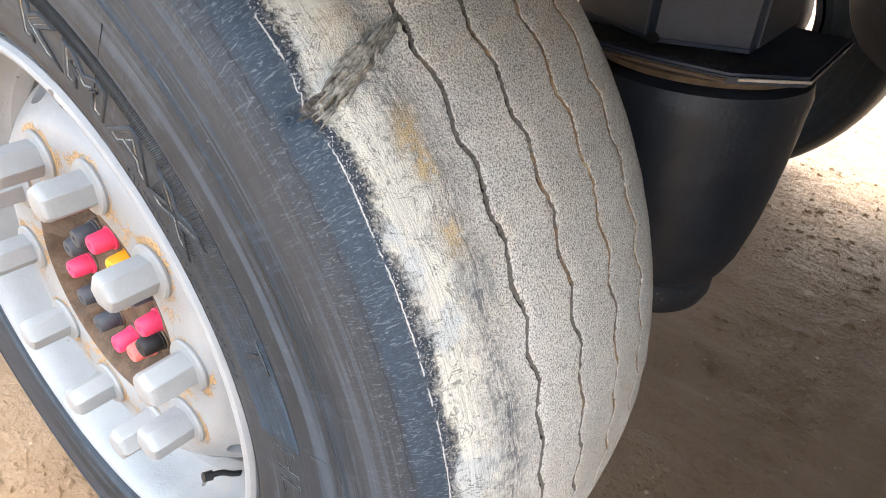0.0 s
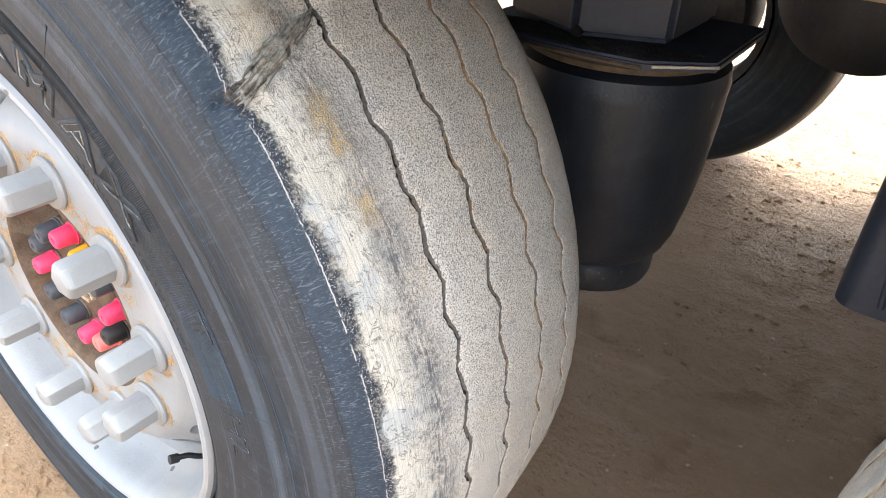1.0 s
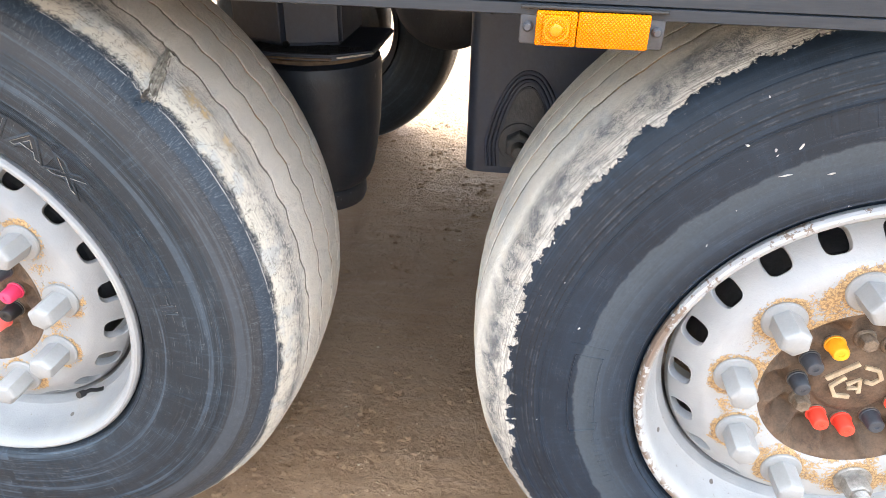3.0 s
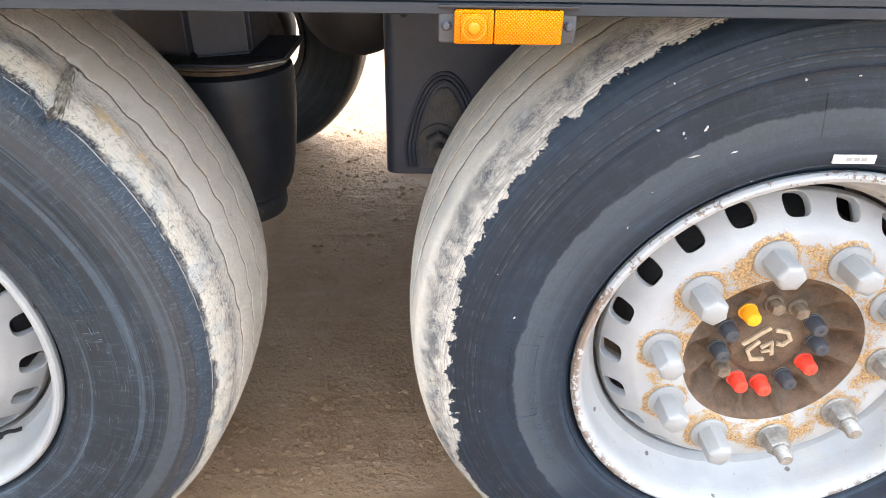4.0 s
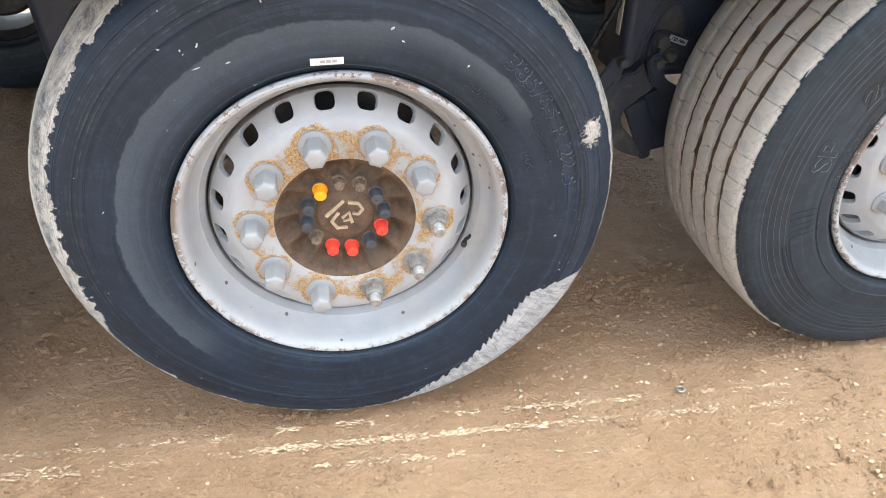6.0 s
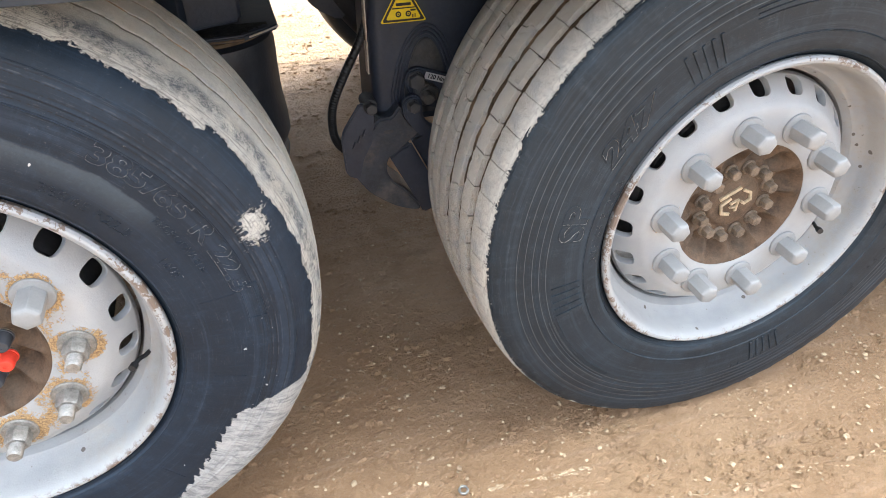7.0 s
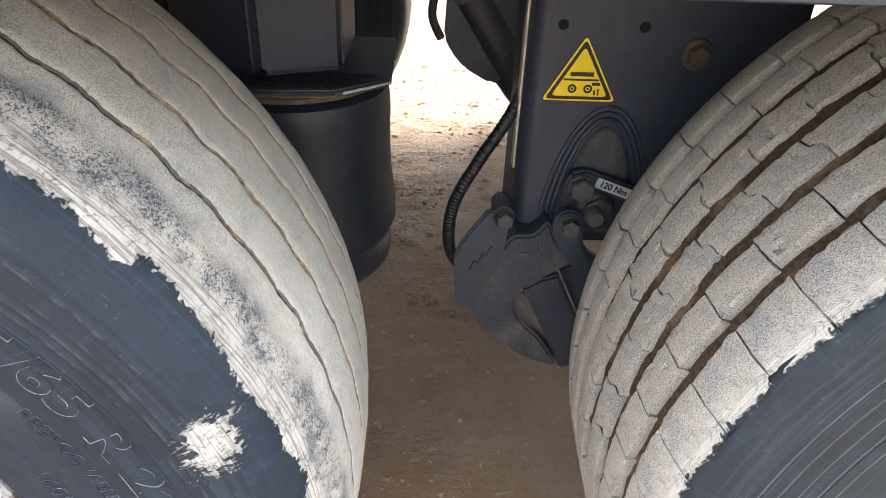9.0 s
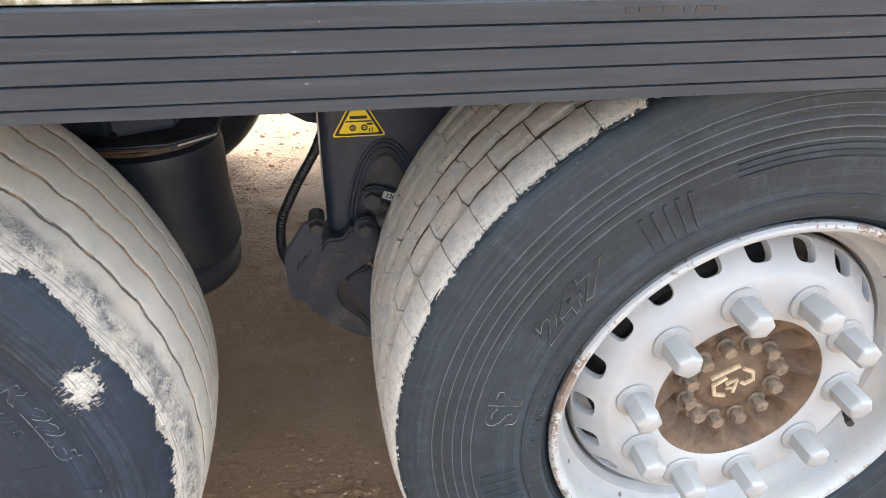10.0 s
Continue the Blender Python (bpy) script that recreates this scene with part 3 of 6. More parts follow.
def lathe(bm, prof, n=64, axis="y", at=(0, 0, 0), sides=None, phase=0.0):
    """Turns the profile (along, radius) round an axis through at. The profile's end points at radius 0 close the form."""
    rings = []
    for s, r in prof:
        ring = []
        if r < 1e-6:
            p = {"y": (0, s, 0), "z": (0, 0, s), "x": (s, 0, 0)}[axis]
            ring = [bm.verts.new(Vector(p) + Vector(at))]
        else:
            for i in range(n):
                a = 2 * math.pi * i / n + phase
                ca, sa = r * math.cos(a), r * math.sin(a)
                p = {"y": (ca, s, sa), "z": (ca, sa, s), "x": (s, ca, sa)}[axis]
                ring.append(bm.verts.new(Vector(p) + Vector(at)))
        rings.append(ring)
    for a, b in zip(rings, rings[1:]):
        for i in range(n):
            j = (i + 1) % n
            if len(a) == 1 and len(b) == 1:
                continue
            if len(a) == 1:
                bm.faces.new((a[0], b[j], b[i]))
            elif len(b) == 1:
                bm.faces.new((a[i], a[j], b[0]))
            else:
                bm.faces.new((a[i], a[j], b[j], b[i]))
    return bm


def fixn(bm):
    bmesh.ops.recalc_face_normals(bm, faces=bm.faces[:])
    return bm


def tube(bm, pts, r, n=12, steps=8):
    """A round tube along a smooth line through the points."""
    P = [Vector(p) for p in pts]
    line = []
    for i in range(len(P) - 1):
        a, b, c, d = P[max(i - 1, 0)], P[i], P[i + 1], P[min(i + 2, len(P) - 1)]
        for k in range(steps):
            t = k / steps
            line.append(0.5 * (2 * b + (c - a) * t + (2 * a - 5 * b + 4 * c - d) * t * t + (3 * b - a - 3 * c + d) * t ** 3))
    line.append(P[-1])
    rings = []
    for i, p in enumerate(line):
        d = (line[min(i + 1, len(line) - 1)] - line[max(i - 1, 0)]).normalized()
        s = d.cross(Vector((0.31, 0.2, 0.93))).normalized()
        w = d.cross(s)
        rr = r(i / len(line)) if callable(r) else r
        rings.append([bm.verts.new(p + (s * math.cos(2 * math.pi * k / n) + w * math.sin(2 * math.pi * k / n)) * rr) for k in range(n)])
    for a, b in zip(rings, rings[1:]):
        for k in range(n):
            bm.faces.new((a[k], a[(k + 1) % n], b[(k + 1) % n], b[k]))
    bm.faces.new(rings[0][::-1])
    bm.faces.new(rings[-1])
    return fixn(bm)


def slab(bm, outline, y0, y1, bevel=0.0):
    """A plate with an (x, z) outline, from y0 to y1."""
    b2 = bmesh.new()
    f = b2.faces.new([b2.verts.new((x, y0, z)) for x, z in outline])
    ex = bmesh.ops.extrude_face_region(b2, geom=[f])
    for v in ex["geom"]:
        if isinstance(v, bmesh.types.BMVert):
            v.co.y = y1
    fixn(b2)
    if bevel:
        bmesh.ops.bevel(b2, geom=b2.edges[:], offset=bevel, segments=2, affect="EDGES")
    me = bpy.data.meshes.new("tmp")
    b2.to_mesh(me)
    b2.free()
    bm.from_mesh(me)
    bpy.data.meshes.remove(me)
    return bm


def hexbolt(bm, x, y, z, af, h, washer=0.0, dome=0.3):
    """A hex head whose base is at y and which stands h towards -y; af is its width across flats."""
    r = af / math.sqrt(3)
    if washer:
        lathe(bm, [(0.0, 0.0), (0.0, washer), (-0.002, washer + 0.0005), (-0.0045, washer - 0.001), (-0.0045, 0.0)], 24, "y", (x, y, z))
    lathe(bm, [(0, r), (-h * 0.86, r), (-h, r * 0.86), (-h, 0.0)], 6, "y", (x, y - (0.0045 if washer else 0), z), phase=radians(30))
    return bm


def lettering(word, size, theta, r, y, parent, material, height=0.0011, flip=1, name="lettering", shear=0.0, squeeze=1.0, bold=0.0, outline=0.0):
    """Raised letters bent round the sidewall: theta is the turn of their middle in degrees; they read clockwise with their feet inwards."""
    cu = bpy.data.curves.new("tmp", "FONT")
    cu.body, cu.size, cu.align_x, cu.extrude, cu.shear, cu.offset = word, size, "CENTER", height, shear, bold
    if outline:
        cu.fill_mode, cu.extrude, cu.bevel_depth, cu.bevel_resolution, cu.resolution_u = "NONE", 0.0, outline, 1, 3
    ob = new("tmp", cu)
    dg = bpy.context.evaluated_depsgraph_get()
    me = bpy.data.meshes.new_from_object(ob.evaluated_get(dg))
    bpy.data.objects.remove(ob)
    bm = bmesh.new()
    bm.from_mesh(me)
    bpy.data.meshes.remove(me)
    for v in bm.verts:
        rr = r + v.co.y * flip
        a = radians(theta) - flip * v.co.x * squeeze / r
        yy = side_y(rr) if y is None else y
        v.co = Vector((rr * math.cos(a), yy - v.co.z, rr * math.sin(a)))
    return part(name, side_uv(fixn(bm)), material, parent, smooth=False)


semi_trailer = thing("semi_trailer", (0, 0, 0), "grey semi-trailer with ribbed side rail and mossy pale panel", "trailer")


def tpart(name, bm, material, label="", smooth=True):
    return part(name, bm, material, semi_trailer, label, smooth)


# ---- the tyre's section: (y, radius) from the outer bead over the tread ----
SIDE = [(0.036, 0.289), (0.032, 0.302), (0.0225, 0.308), (0.0155, 0.313), (0.0125, 0.322), (0.0105, 0.345), (0.0095, 0.37), (0.0095, 0.40), (0.0105, 0.425), (0.0125, 0.445),
        (0.0165, 0.465), (0.022, 0.480), (0.031, 0.492), (0.043, 0.502), (0.056, 0.510), (0.072, 0.5175)]
SIDE_SQUARE = SIDE[:10] + [(0.0145, 0.465), (0.0170, 0.484), (0.0205, 0.498), (0.026, 0.507), (0.035, 0.512), (0.050, 0.515), (0.072, 0.5175)]
TREAD_R = lambda y: 0.5305 - 0.62 * (y - 0.2025) ** 2 - 16.0 * max(0.0, abs(y - 0.2025) - 0.09) ** 3


def side_y(r):
    for (ya, ra), (yb, rb) in zip(SIDE, SIDE[1:]):
        if ra <= r <= rb:
            return ya + (yb - ya) * (r - ra) / (rb - ra)
    return 0.02


SIDE_ARC = [-0.0051]
for (ya_, ra_), (yb_, rb_) in zip(SIDE, SIDE[1:]):
    SIDE_ARC.append(SIDE_ARC[-1] + math.hypot(yb_ - ya_, rb_ - ra_))


def side_uv(bm):
    """Gives a moulding on the sidewall the tyre's own map."""
    uvl = bm.loops.layers.uv.new("UVMap")
    for fc in bm.faces:
        for lp in fc.loops:
            c = lp.vert.co
            lp[uvl].uv = ((math.degrees(math.atan2(c.z, c.x)) + 90) % 360 / 360, np.interp(math.hypot(c.x, c.z), [q[1] for q in SIDE], SIDE_ARC))
    return bm


SQUAT = -0.5195


def tyre_mesh(segs, grooves, wave, grow, depth=0.006, half=0.0018, ribs=(), notch=None, low=0.0, rough=0.0, seed=1.0, side=SIDE):
    """A worn tyre: plain sidewall, tread cut by wavy grooves. wave(u) shifts the grooves sideways; notch is a torn place (turn, y, size)."""
    rows = []  # y, r, how far the wave shifts it, groove
    for i, (y, r) in enumerate(side):
        rows.append([y, r, 0.0, 0.0])
        if i + 1 < len(side):
            y2, r2 = side[i + 1]
            k = 3
            for j in range(1, k):
                f = j / k
                rows.append([y + (y2 - y) * f, r + (r2 - r) * f, 0.0, 0.0])
    for ra, w, h in ribs:
        for f, e in ((-0.5, 0), (-0.3, h), (0.3, h), (0.5, 0)):
            rr = ra + f * w
            rows.append([float(np.interp(rr, [q[1] for q in side], [q[0] for q in side])) - e, rr, 0.0, 0.0])
    rows.sort(key=lambda q: (q[1]))
    tread = [0.075, 0.078, 0.081, 0.084, 0.087, 0.090, 0.093, 0.096, 0.099]
    marks = []
    for g in grooves:
        for d, k, e in ((-0.010, 0, 0), (-half * 1.5, 0, 0), (-half * 1.15, 0.4, 0.95), (-half * 0.95, 1, 1), (half * 0.25, 1, 1), (half * 0.45, 0.6, 0.55), (half * 1.1, 0.35, 0.5), (half * 1.6, 0, 0), (0.012, 0, 0)):
            marks.append((g + d, k, e))
    if not grooves:
        marks = [(y, 0, 0) for y in np.linspace(0.11, 0.30, 12)]
    for y in tread:
        rows.append([y, TREAD_R(y) - low, max(0.0, (y - 0.075) / 0.03), 0.5 * (low > 0)])
    for y, k, e in marks:
        rows.append([y, TREAD_R(y) - depth * k - low, 1.0, max(e, 0.5 * (low > 0))])
    for y in (0.309, 0.321):
        rows.append([y, TREAD_R(y) - low, 0.5, 0.0])
    for y, r in SIDE[::-1]:
        rows.append([0.405 - y, r, 0.0, 0.0])
    for q in rows:
        q[1] += grow * min(1.0, max(0.0, (q[1] - 0.43) / 0.08))
    n, mrows = segs, len(rows)
    arc = [-0.0051]
    for a, b in zip(rows, rows[1:]):
        arc.append(arc[-1] + math.hypot(b[0] - a[0], b[1] - a[1]))
    V = np.zeros((n, mrows, 3))
    crk = np.tile(np.array([q[3] for q in rows], dtype=np.float32), (n, 1))
    for i in range(n):
        u = i / n
        th = -math.pi / 2 + 2 * math.pi * u
        dx = wave(u)
        for j, (y, r, s, g) in enumerate(rows):
            yy, rr = y + dx * s, r
            if g > 0 and low == 0:
                yy += 0.0010 * noise.noise(Vector((u * 620, y * 210, seed + 3))) + 0.0024 * noise.noise(Vector((u * 1500, y * 420, seed + 6)))
                rr += 0.0012 * noise.noise(Vector((u * 900, y * 90, seed + 8)))
            if s > 0.9 and g == 0.0 and low == 0:
                yy += 0.0009 * noise.noise(Vector((u * 900, y * 300, seed)))
            if rough and r > 0.488:
                q = Vector((rr * math.cos(th) * 38, yy * 38 + seed, rr * math.sin(th) * 38))
                rr += rough * (noise.noise(q) + 0.5 * noise.noise(q * 3.1))
            if notch and abs(th - notch[0]) < 0.22 and 0.03 < yy < 0.125:
                # a torn seam that runs slantwise from the first groove out over the shoulder
                ax_, ay_, bx_, by_ = notch[1:]
                px, py = (th - notch[0]) * 0.515, yy
                f = min(1, max(0, ((px - ax_) * (bx_ - ax_) + (py - ay_) * (by_ - ay_)) / ((bx_ - ax_) ** 2 + (by_ - ay_) ** 2)))
                dd = math.hypot(px - ax_ - f * (bx_ - ax_), py - ay_ - f * (by_ - ay_))
                wid = 0.004 + 0.012 * f
                if dd < wid * 2:
                    q = Vector((px * 120, py * 120, 3))
                    rr += (1 - dd / wid / 2) * (0.007 * noise.noise(q) + 0.004 * noise.noise(q * 2.7) - 0.0045)
                    if dd < wid * 0.45 and noise.noise(q * 1.7) > -0.1:
                        crk[i, j] = 0.7
            z = rr * math.sin(th)
            if z < SQUAT:
                yy += (SQUAT - z) * (-1.0 if yy < 0.2 else 1.0) * 0.8 * (1 if s == 0 else 0)
                z = SQUAT
            V[i, j] = (rr * math.cos(th), yy, z)
    me = bpy.data.meshes.new("tyre")
    idx = lambda i, j: (i % n) * mrows + j
    faces = [(idx(i, j), idx(i, j + 1), idx(i + 1, j + 1), idx(i + 1, j)) for i in range(n) for j in range(mrows - 1)]
    me.from_pydata(V.reshape(-1, 3).tolist(), [], faces)
    uvl = me.uv_layers.new(name="UVMap")
    uv = np.zeros((len(faces) * 4, 2), dtype=np.float32)
    k = 0
    for i in range(n):
        for j in range(mrows - 1):
            uv[k:k + 4] = ((i / n, arc[j]), (i / n, arc[j + 1]), ((i + 1) / n, arc[j + 1]), ((i + 1) / n, arc[j]))
            k += 4
    uvl.data.foreach_set("uv", uv.ravel())
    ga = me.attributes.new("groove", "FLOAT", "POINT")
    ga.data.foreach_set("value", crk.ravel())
    me.shade_smooth()
    me.set_sharp_from_angle(angle=radians(50))
    return me


# ---- wheel parts ----
RIM = [(0.040, 0.283), (0.036, 0.296), (0.028, 0.301), (0.021, 0.3015), (0.0165, 0.299), (0.0150, 0.2955), (0.0165, 0.291), (0.021, 0.287), (0.030, 0.2835), (0.048, 0.281),
       (0.064, 0.279), (0.072, 0.2755), (0.080, 0.2695), (0.0850, 0.2655), (0.0868, 0.2625), (0.094, 0.2575), (0.100, 0.253), (0.125, 0.249), (0.20, 0.247), (0.33, 0.255), (0.375, 0.283)]
DISC_IN = [(0.060, 0.128), (0.052, 0.131), (0.050, 0.137), (0.050, 0.185), (0.0505, 0.198), (0.053, 0.205), (0.0575, 0.2105)]


def rim(parent, paint):
    bm = bmesh.new()
    lathe(bm, RIM, 128)
    ob = part("rim", fixn(bm), paint, parent, "silver-white painted steel rim with chipped flange")
    ob.data.set_sharp_from_angle(angle=radians(24))
    return ob


def wheel_disc(parent, phase, paint):
    """The dished disc with twenty rounded hand holes that go right through."""
    bm = bmesh.new()
    n_sec, per = 20, 8
    lathe(bm, DISC_IN, n_sec * per, phase=radians(phase - 9))
    (y0, r0), (y1, r1) = (0.0575, 0.2105), (0.102, 0.2475)
    bend = lambda s: (y0 + (y1 - y0) * (0.72 * s + 0.28 * s * s), r0 + (r1 - r0) * (1.16 * s - 0.16 * s * s))

    def at(a, s, back=0.0):
        y, r = bend(s)
        y, r = y + back * 0.75, r - back * 0.66
        return (r * math.cos(a), y, r * math.sin(a))
    for k in range(n_sec):
        mid = radians(phase + 18 * k)
        half = radians(9)
        N = 32
        outer, inner, deep = [], [], []
        for i in range(N):
            w = 2 * math.pi * i / N
            cx, cy = math.cos(w), math.sin(w)
            q = max(abs(cx), abs(cy))
            ox, oy = cx / q, cy / q
            outer.append(at(mid + half * ox, 0.5 + 0.5 * oy))
            e = 1.0 / (abs(cx) ** 3.2 + abs(cy) ** 3.2) ** (1 / 3.2)
            ix, iy = 0.47 * cx * e, 0.33 * cy * e
            inner.append((mid + half * ix, 0.55 + iy))
        vo = [bm.verts.new(p) for p in outer]
        vl = [bm.verts.new(at(mid + (a - mid) * 1.06, 0.55 + (s - 0.55) * 1.06)) for a, s in inner]
        vi = [bm.verts.new(at(a, s, 0.0015)) for a, s in inner]
        vd = [bm.verts.new(at(a, s, 0.013)) for a, s in inner]
        for A, B in ((vo, vl), (vl, vi), (vi, vd)):
            for i in range(N):
                j = (i + 1) % N
                bm.faces.new((A[i], A[j], B[j], B[i]))
    bmesh.ops.remove_doubles(bm, verts=bm.verts[:], dist=0.0002)
    return part("wheel_disc", fixn(bm), paint, parent, "silver-white wheel disc with hand holes and rust round the studs")


def hub(parent, phase):
    """A cast hub: rim edge, twelve scooped pockets, flat centre."""
    bm = bmesh.new()
    n = 192
    prof = [0.139, 0.136, 0.130, 0.125, 0.119, 0.111, 0.102, 0.095, 0.089, 0.084, 0.078, 0.066, 0.056, 0.052, 0.048, 0.0]
    base = [0.062, 0.0545, 0.053, 0.0535, 0.056, 0.060, 0.065, 0.071, 0.076, 0.078, 0.079, 0.079, 0.0788, 0.0755, 0.0748, 0.0745]
    rings = []
    for r, y in zip(prof, base):
        if r == 0:
            rings.append([bm.verts.new((0, y, 0))])
            continue
        ring = []
        for i in range(n):
            a = 2 * math.pi * i / n
            d = 0.0
            if 0.083 < r < 0.127:
                k = math.sin((r - 0.083) / 0.044 * math.pi)
                d = 0.029 * k * (0.5 + 0.5 * math.cos(12 * (a - radians(phase)))) ** 0.6
            ring.append(bm.verts.new((r * math.cos(a), y + d, r * math.sin(a))))
        rings.append(ring)
    for A, B in zip(rings, rings[1:]):
        for i in range(n):
            j = (i + 1) % n
            bm.faces.new((A[i], A[j], B[j], B[i]) if len(B) > 1 else (A[i], A[j], B[0]))
    return part("hub", fixn(bm), M_HUB, parent, "rust-brown cast hub with scooped pockets")


def emblem(parent, turn):
    """A plain cast maker's sign: a slanted bar, a bow and a small wedge."""
    bm = bmesh.new()
    R = Matrix.Rotation(radians(turn), 3, "Y")

    def strip(pts, w):
        P = [Vector(p) * 1.08 for p in pts]
        left, right = [], []
        for i, p in enumerate(P):
            d = (P[min(i + 1, len(P) - 1)] - P[max(i - 1, 0)]).normalized()
            nrm = Vector((-d.y, d.x)) * w / 2
            left.append(p + nrm)
            right.append(p - nrm)
        vs = []
        for q in left + right[::-1]:
            p = R @ Vector((q.x, 0, q.y))
            vs.append((p.x, p.z))
        slab(bm, vs, 0.0705, 0.0755, 0.0006)
    strip([(-0.034, -0.002), (-0.004, 0.030)], 0.007)
    strip([(0.004, 0.026), (0.022, 0.024), (0.030, 0.012), (0.022, 0.002), (0.012, 0.004)], 0.006)
    strip([(-0.012, 0.006), (-0.024, -0.012), (-0.014, -0.026), (0.004, -0.024)], 0.0065)
    strip([(-0.006, -0.006), (0.006, 0.006), (0.012, -0.016)], 0.006)
    strip([(-0.004, -0.012), (0.010, -0.008)], 0.004)
    return part("emblem", fixn(bm), M_LOGO, parent, "worn cast emblem", smooth=False)


def nut_cap(parent, a, jitter):
    """A long plastic nut cover: round flange, hex body, domed end."""
    bm = bmesh.new()
    x, z = 0.1675 * math.cos(a), 0.1675 * math.sin(a)
    lathe(bm, [(0.050, 0.0), (0.050, 0.0285), (0.047, 0.0290), (0.0445, 0.0275), (0.0435, 0.022), (0.0435, 0.0)], 32, "y", (x, 0, z))
    r = 0.0208
    # six flats, a chamfer and a blunt six-sided end
    lathe(bm, [(0.044, r), (0.003, r * 0.985), (-0.0012, r * 0.90), (-0.0036, r * 0.70), (-0.0046, r * 0.35), (-0.0048, 0.0)], 6, "y", (x, 0, z), phase=jitter)
    bmesh.ops.remove_doubles(bm, verts=bm.verts[:], dist=0.0003)
    ed = [e for e in bm.edges if len(e.link_faces) == 2 and e.calc_face_angle(0) > radians(18) and min(v.co.y for v in e.verts) < 0.043]
    bmesh.ops.bevel(bm, geom=ed, offset=0.0008, segments=1, affect="EDGES")
    ob = part("nut_cover", fixn(bm), M_CAP, parent)
    ob.data.set_sharp_from_angle(angle=radians(14))
    return ob


def bare_stud(parent, a):
    x, z = 0.1675 * math.cos(a), 0.1675 * math.sin(a)
    bm = bmesh.new()
    hexbolt(bm, x, 0.050, z, 0.032, 0.026, 0.026)
    th = [(0.022, 0.0108)]
    y = 0.022
    while y > 0.0:
        th += [(y - 0.001, 0.0113), (y - 0.002, 0.0103)]
        y -= 0.002
    th += [(y - 0.002, 0.009), (y - 0.002, 0.0)]
    lathe(bm, th, 20, "y", (x, 0, z))
    return part("wheel_nut", fixn(bm), M_STUD, parent, "bare steel nut on its threaded stud")


def hub_bolt(parent, a, cover, out):
    x, z = 0.0725 * math.cos(a), 0.0725 * math.sin(a)
    bm = bmesh.new()
    hexbolt(bm, x, 0.079, z, 0.0195, 0.016, 0.0140)
    part("hub_bolt", fixn(bm), M_BOLT, parent).location.y = -out
    if cover:
        bm = bmesh.new()
        lathe(bm, [(0.077, 0.0), (0.077, 0.0138), (0.0735, 0.0140), (0.073, 0.0125), (0.054, 0.0112), (0.0515, 0.0098), (0.051, 0.0085), (0.0512, 0.0035), (0.0525, 0.003), (0.0525, 0.0)], 24, "y", (x, 0, z))
        part("bolt_cover", fixn(bm), cover, parent, cover.name.replace("_", " ") + " bolt cover").location.y = -out


def valve(parent, a, lengthy=0.045):
    bm = bmesh.new()
    r0 = 0.262
    d = Vector((math.cos(a), 0, math.sin(a)))
    p0 = d * r0 + Vector((0, 0.090, 0))
    tube(bm, [p0, p0 - d * 0.006 + Vector((0, -0.010, 0)), p0 - d * 0.015 + Vector((0, -0.020, 0)), p0 - d * 0.020 + Vector((0, -lengthy * 0.7, 0))], 0.0036, 10)
    q = p0 - d * 0.020 + Vector((0, -lengthy * 0.7, 0))
    tube(bm, [q, q - d * 0.004 + Vector((0, -0.010, 0))], 0.006, 10)
    return part("valve", bm, M_BLACK, parent, "rubber tyre valve")


def drum(parent):
    bm = bmesh.new()
    lathe(bm, [(0.10, 0.0), (0.10, 0.20), (0.12, 0.205), (0.30, 0.205), (0.32, 0.19), (0.32, 0.0)], 48)
    return part("brake_drum", fixn(bm), M_DIRTY, parent)


def wheel(at, tyre, tmat, nut_phase, hole_phase, hub_phase, covers, bare, turn, label, valve_turn, paint, hub_out=0.0):
    w = new("wheel")
    w.parent, w.location = semi_trailer, at
    tagged(w, label, group="trailer wheels")
    t = new("tyre", tyre)
    tyre.materials.append(tmat)
    t.parent = w
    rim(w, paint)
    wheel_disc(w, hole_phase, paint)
    drum(w)
    hub(w, hub_phase).location.y = -hub_out
    emblem(w, turn).location.y = -hub_out
    for k in range(10):
        a = radians(nut_phase - 36 * k)
        if k in bare:
            bare_stud(w, a)
        else:
            nut_cap(w, a, radians((k * 37) % 60))
    for k in range(12):
        hub_bolt(w, radians(hub_phase - 30 * k), covers[k], hub_out)
    valve(w, radians(valve_turn))
    return w, t


def wavy(seed, amp=0.0045, turns=63.7, peak=41.7):
    def f(u):
        q = ((360 * u - 90 - peak) * turns / 360) % 1.0
        tri = abs(q * 2 - 1) * 2 - 1
        return amp * (0.8 * tri + 0.55 * noise.noise(Vector((u * 150, seed, 0))) + 0.4 * noise.noise(Vector((u * 520, seed, 5))))
    return f


GROOVES = (0.118, 0.172, 0.231, 0.287)
G_RIBS = [(0.312, 0.006, 0.0010), (0.432, 0.004, 0.0007), (0.448, 0.004, 0.0008), (0.474, 0.005, 0.0007)]
G, Bk, Pk, Sa, Re, Or, No = M_GREY, M_BLACK, M_PINK, M_SALMON, M_RED, M_ORANGE, None
wheel_a, tyre_a = wheel((-1.323, 0, 0.540), tyre_mesh(1900, GROOVES, wavy(3.0, peak=39.3), 0.005, 0.0040, 0.0018, G_RIBS, (radians(45), 0.002, 0.121, -0.032, 0.046), 0, 0.0007, 2.0), M_TYRE1,
                        37.5, 2, 117, (G, Pk, Or, G, Pk, Bk, Sa, Pk, G, G, Pk, G), (), 10,
                        "mud-grey worn tyre on white rim with pink bolt covers", -53, M_PAINT1, 0.002)
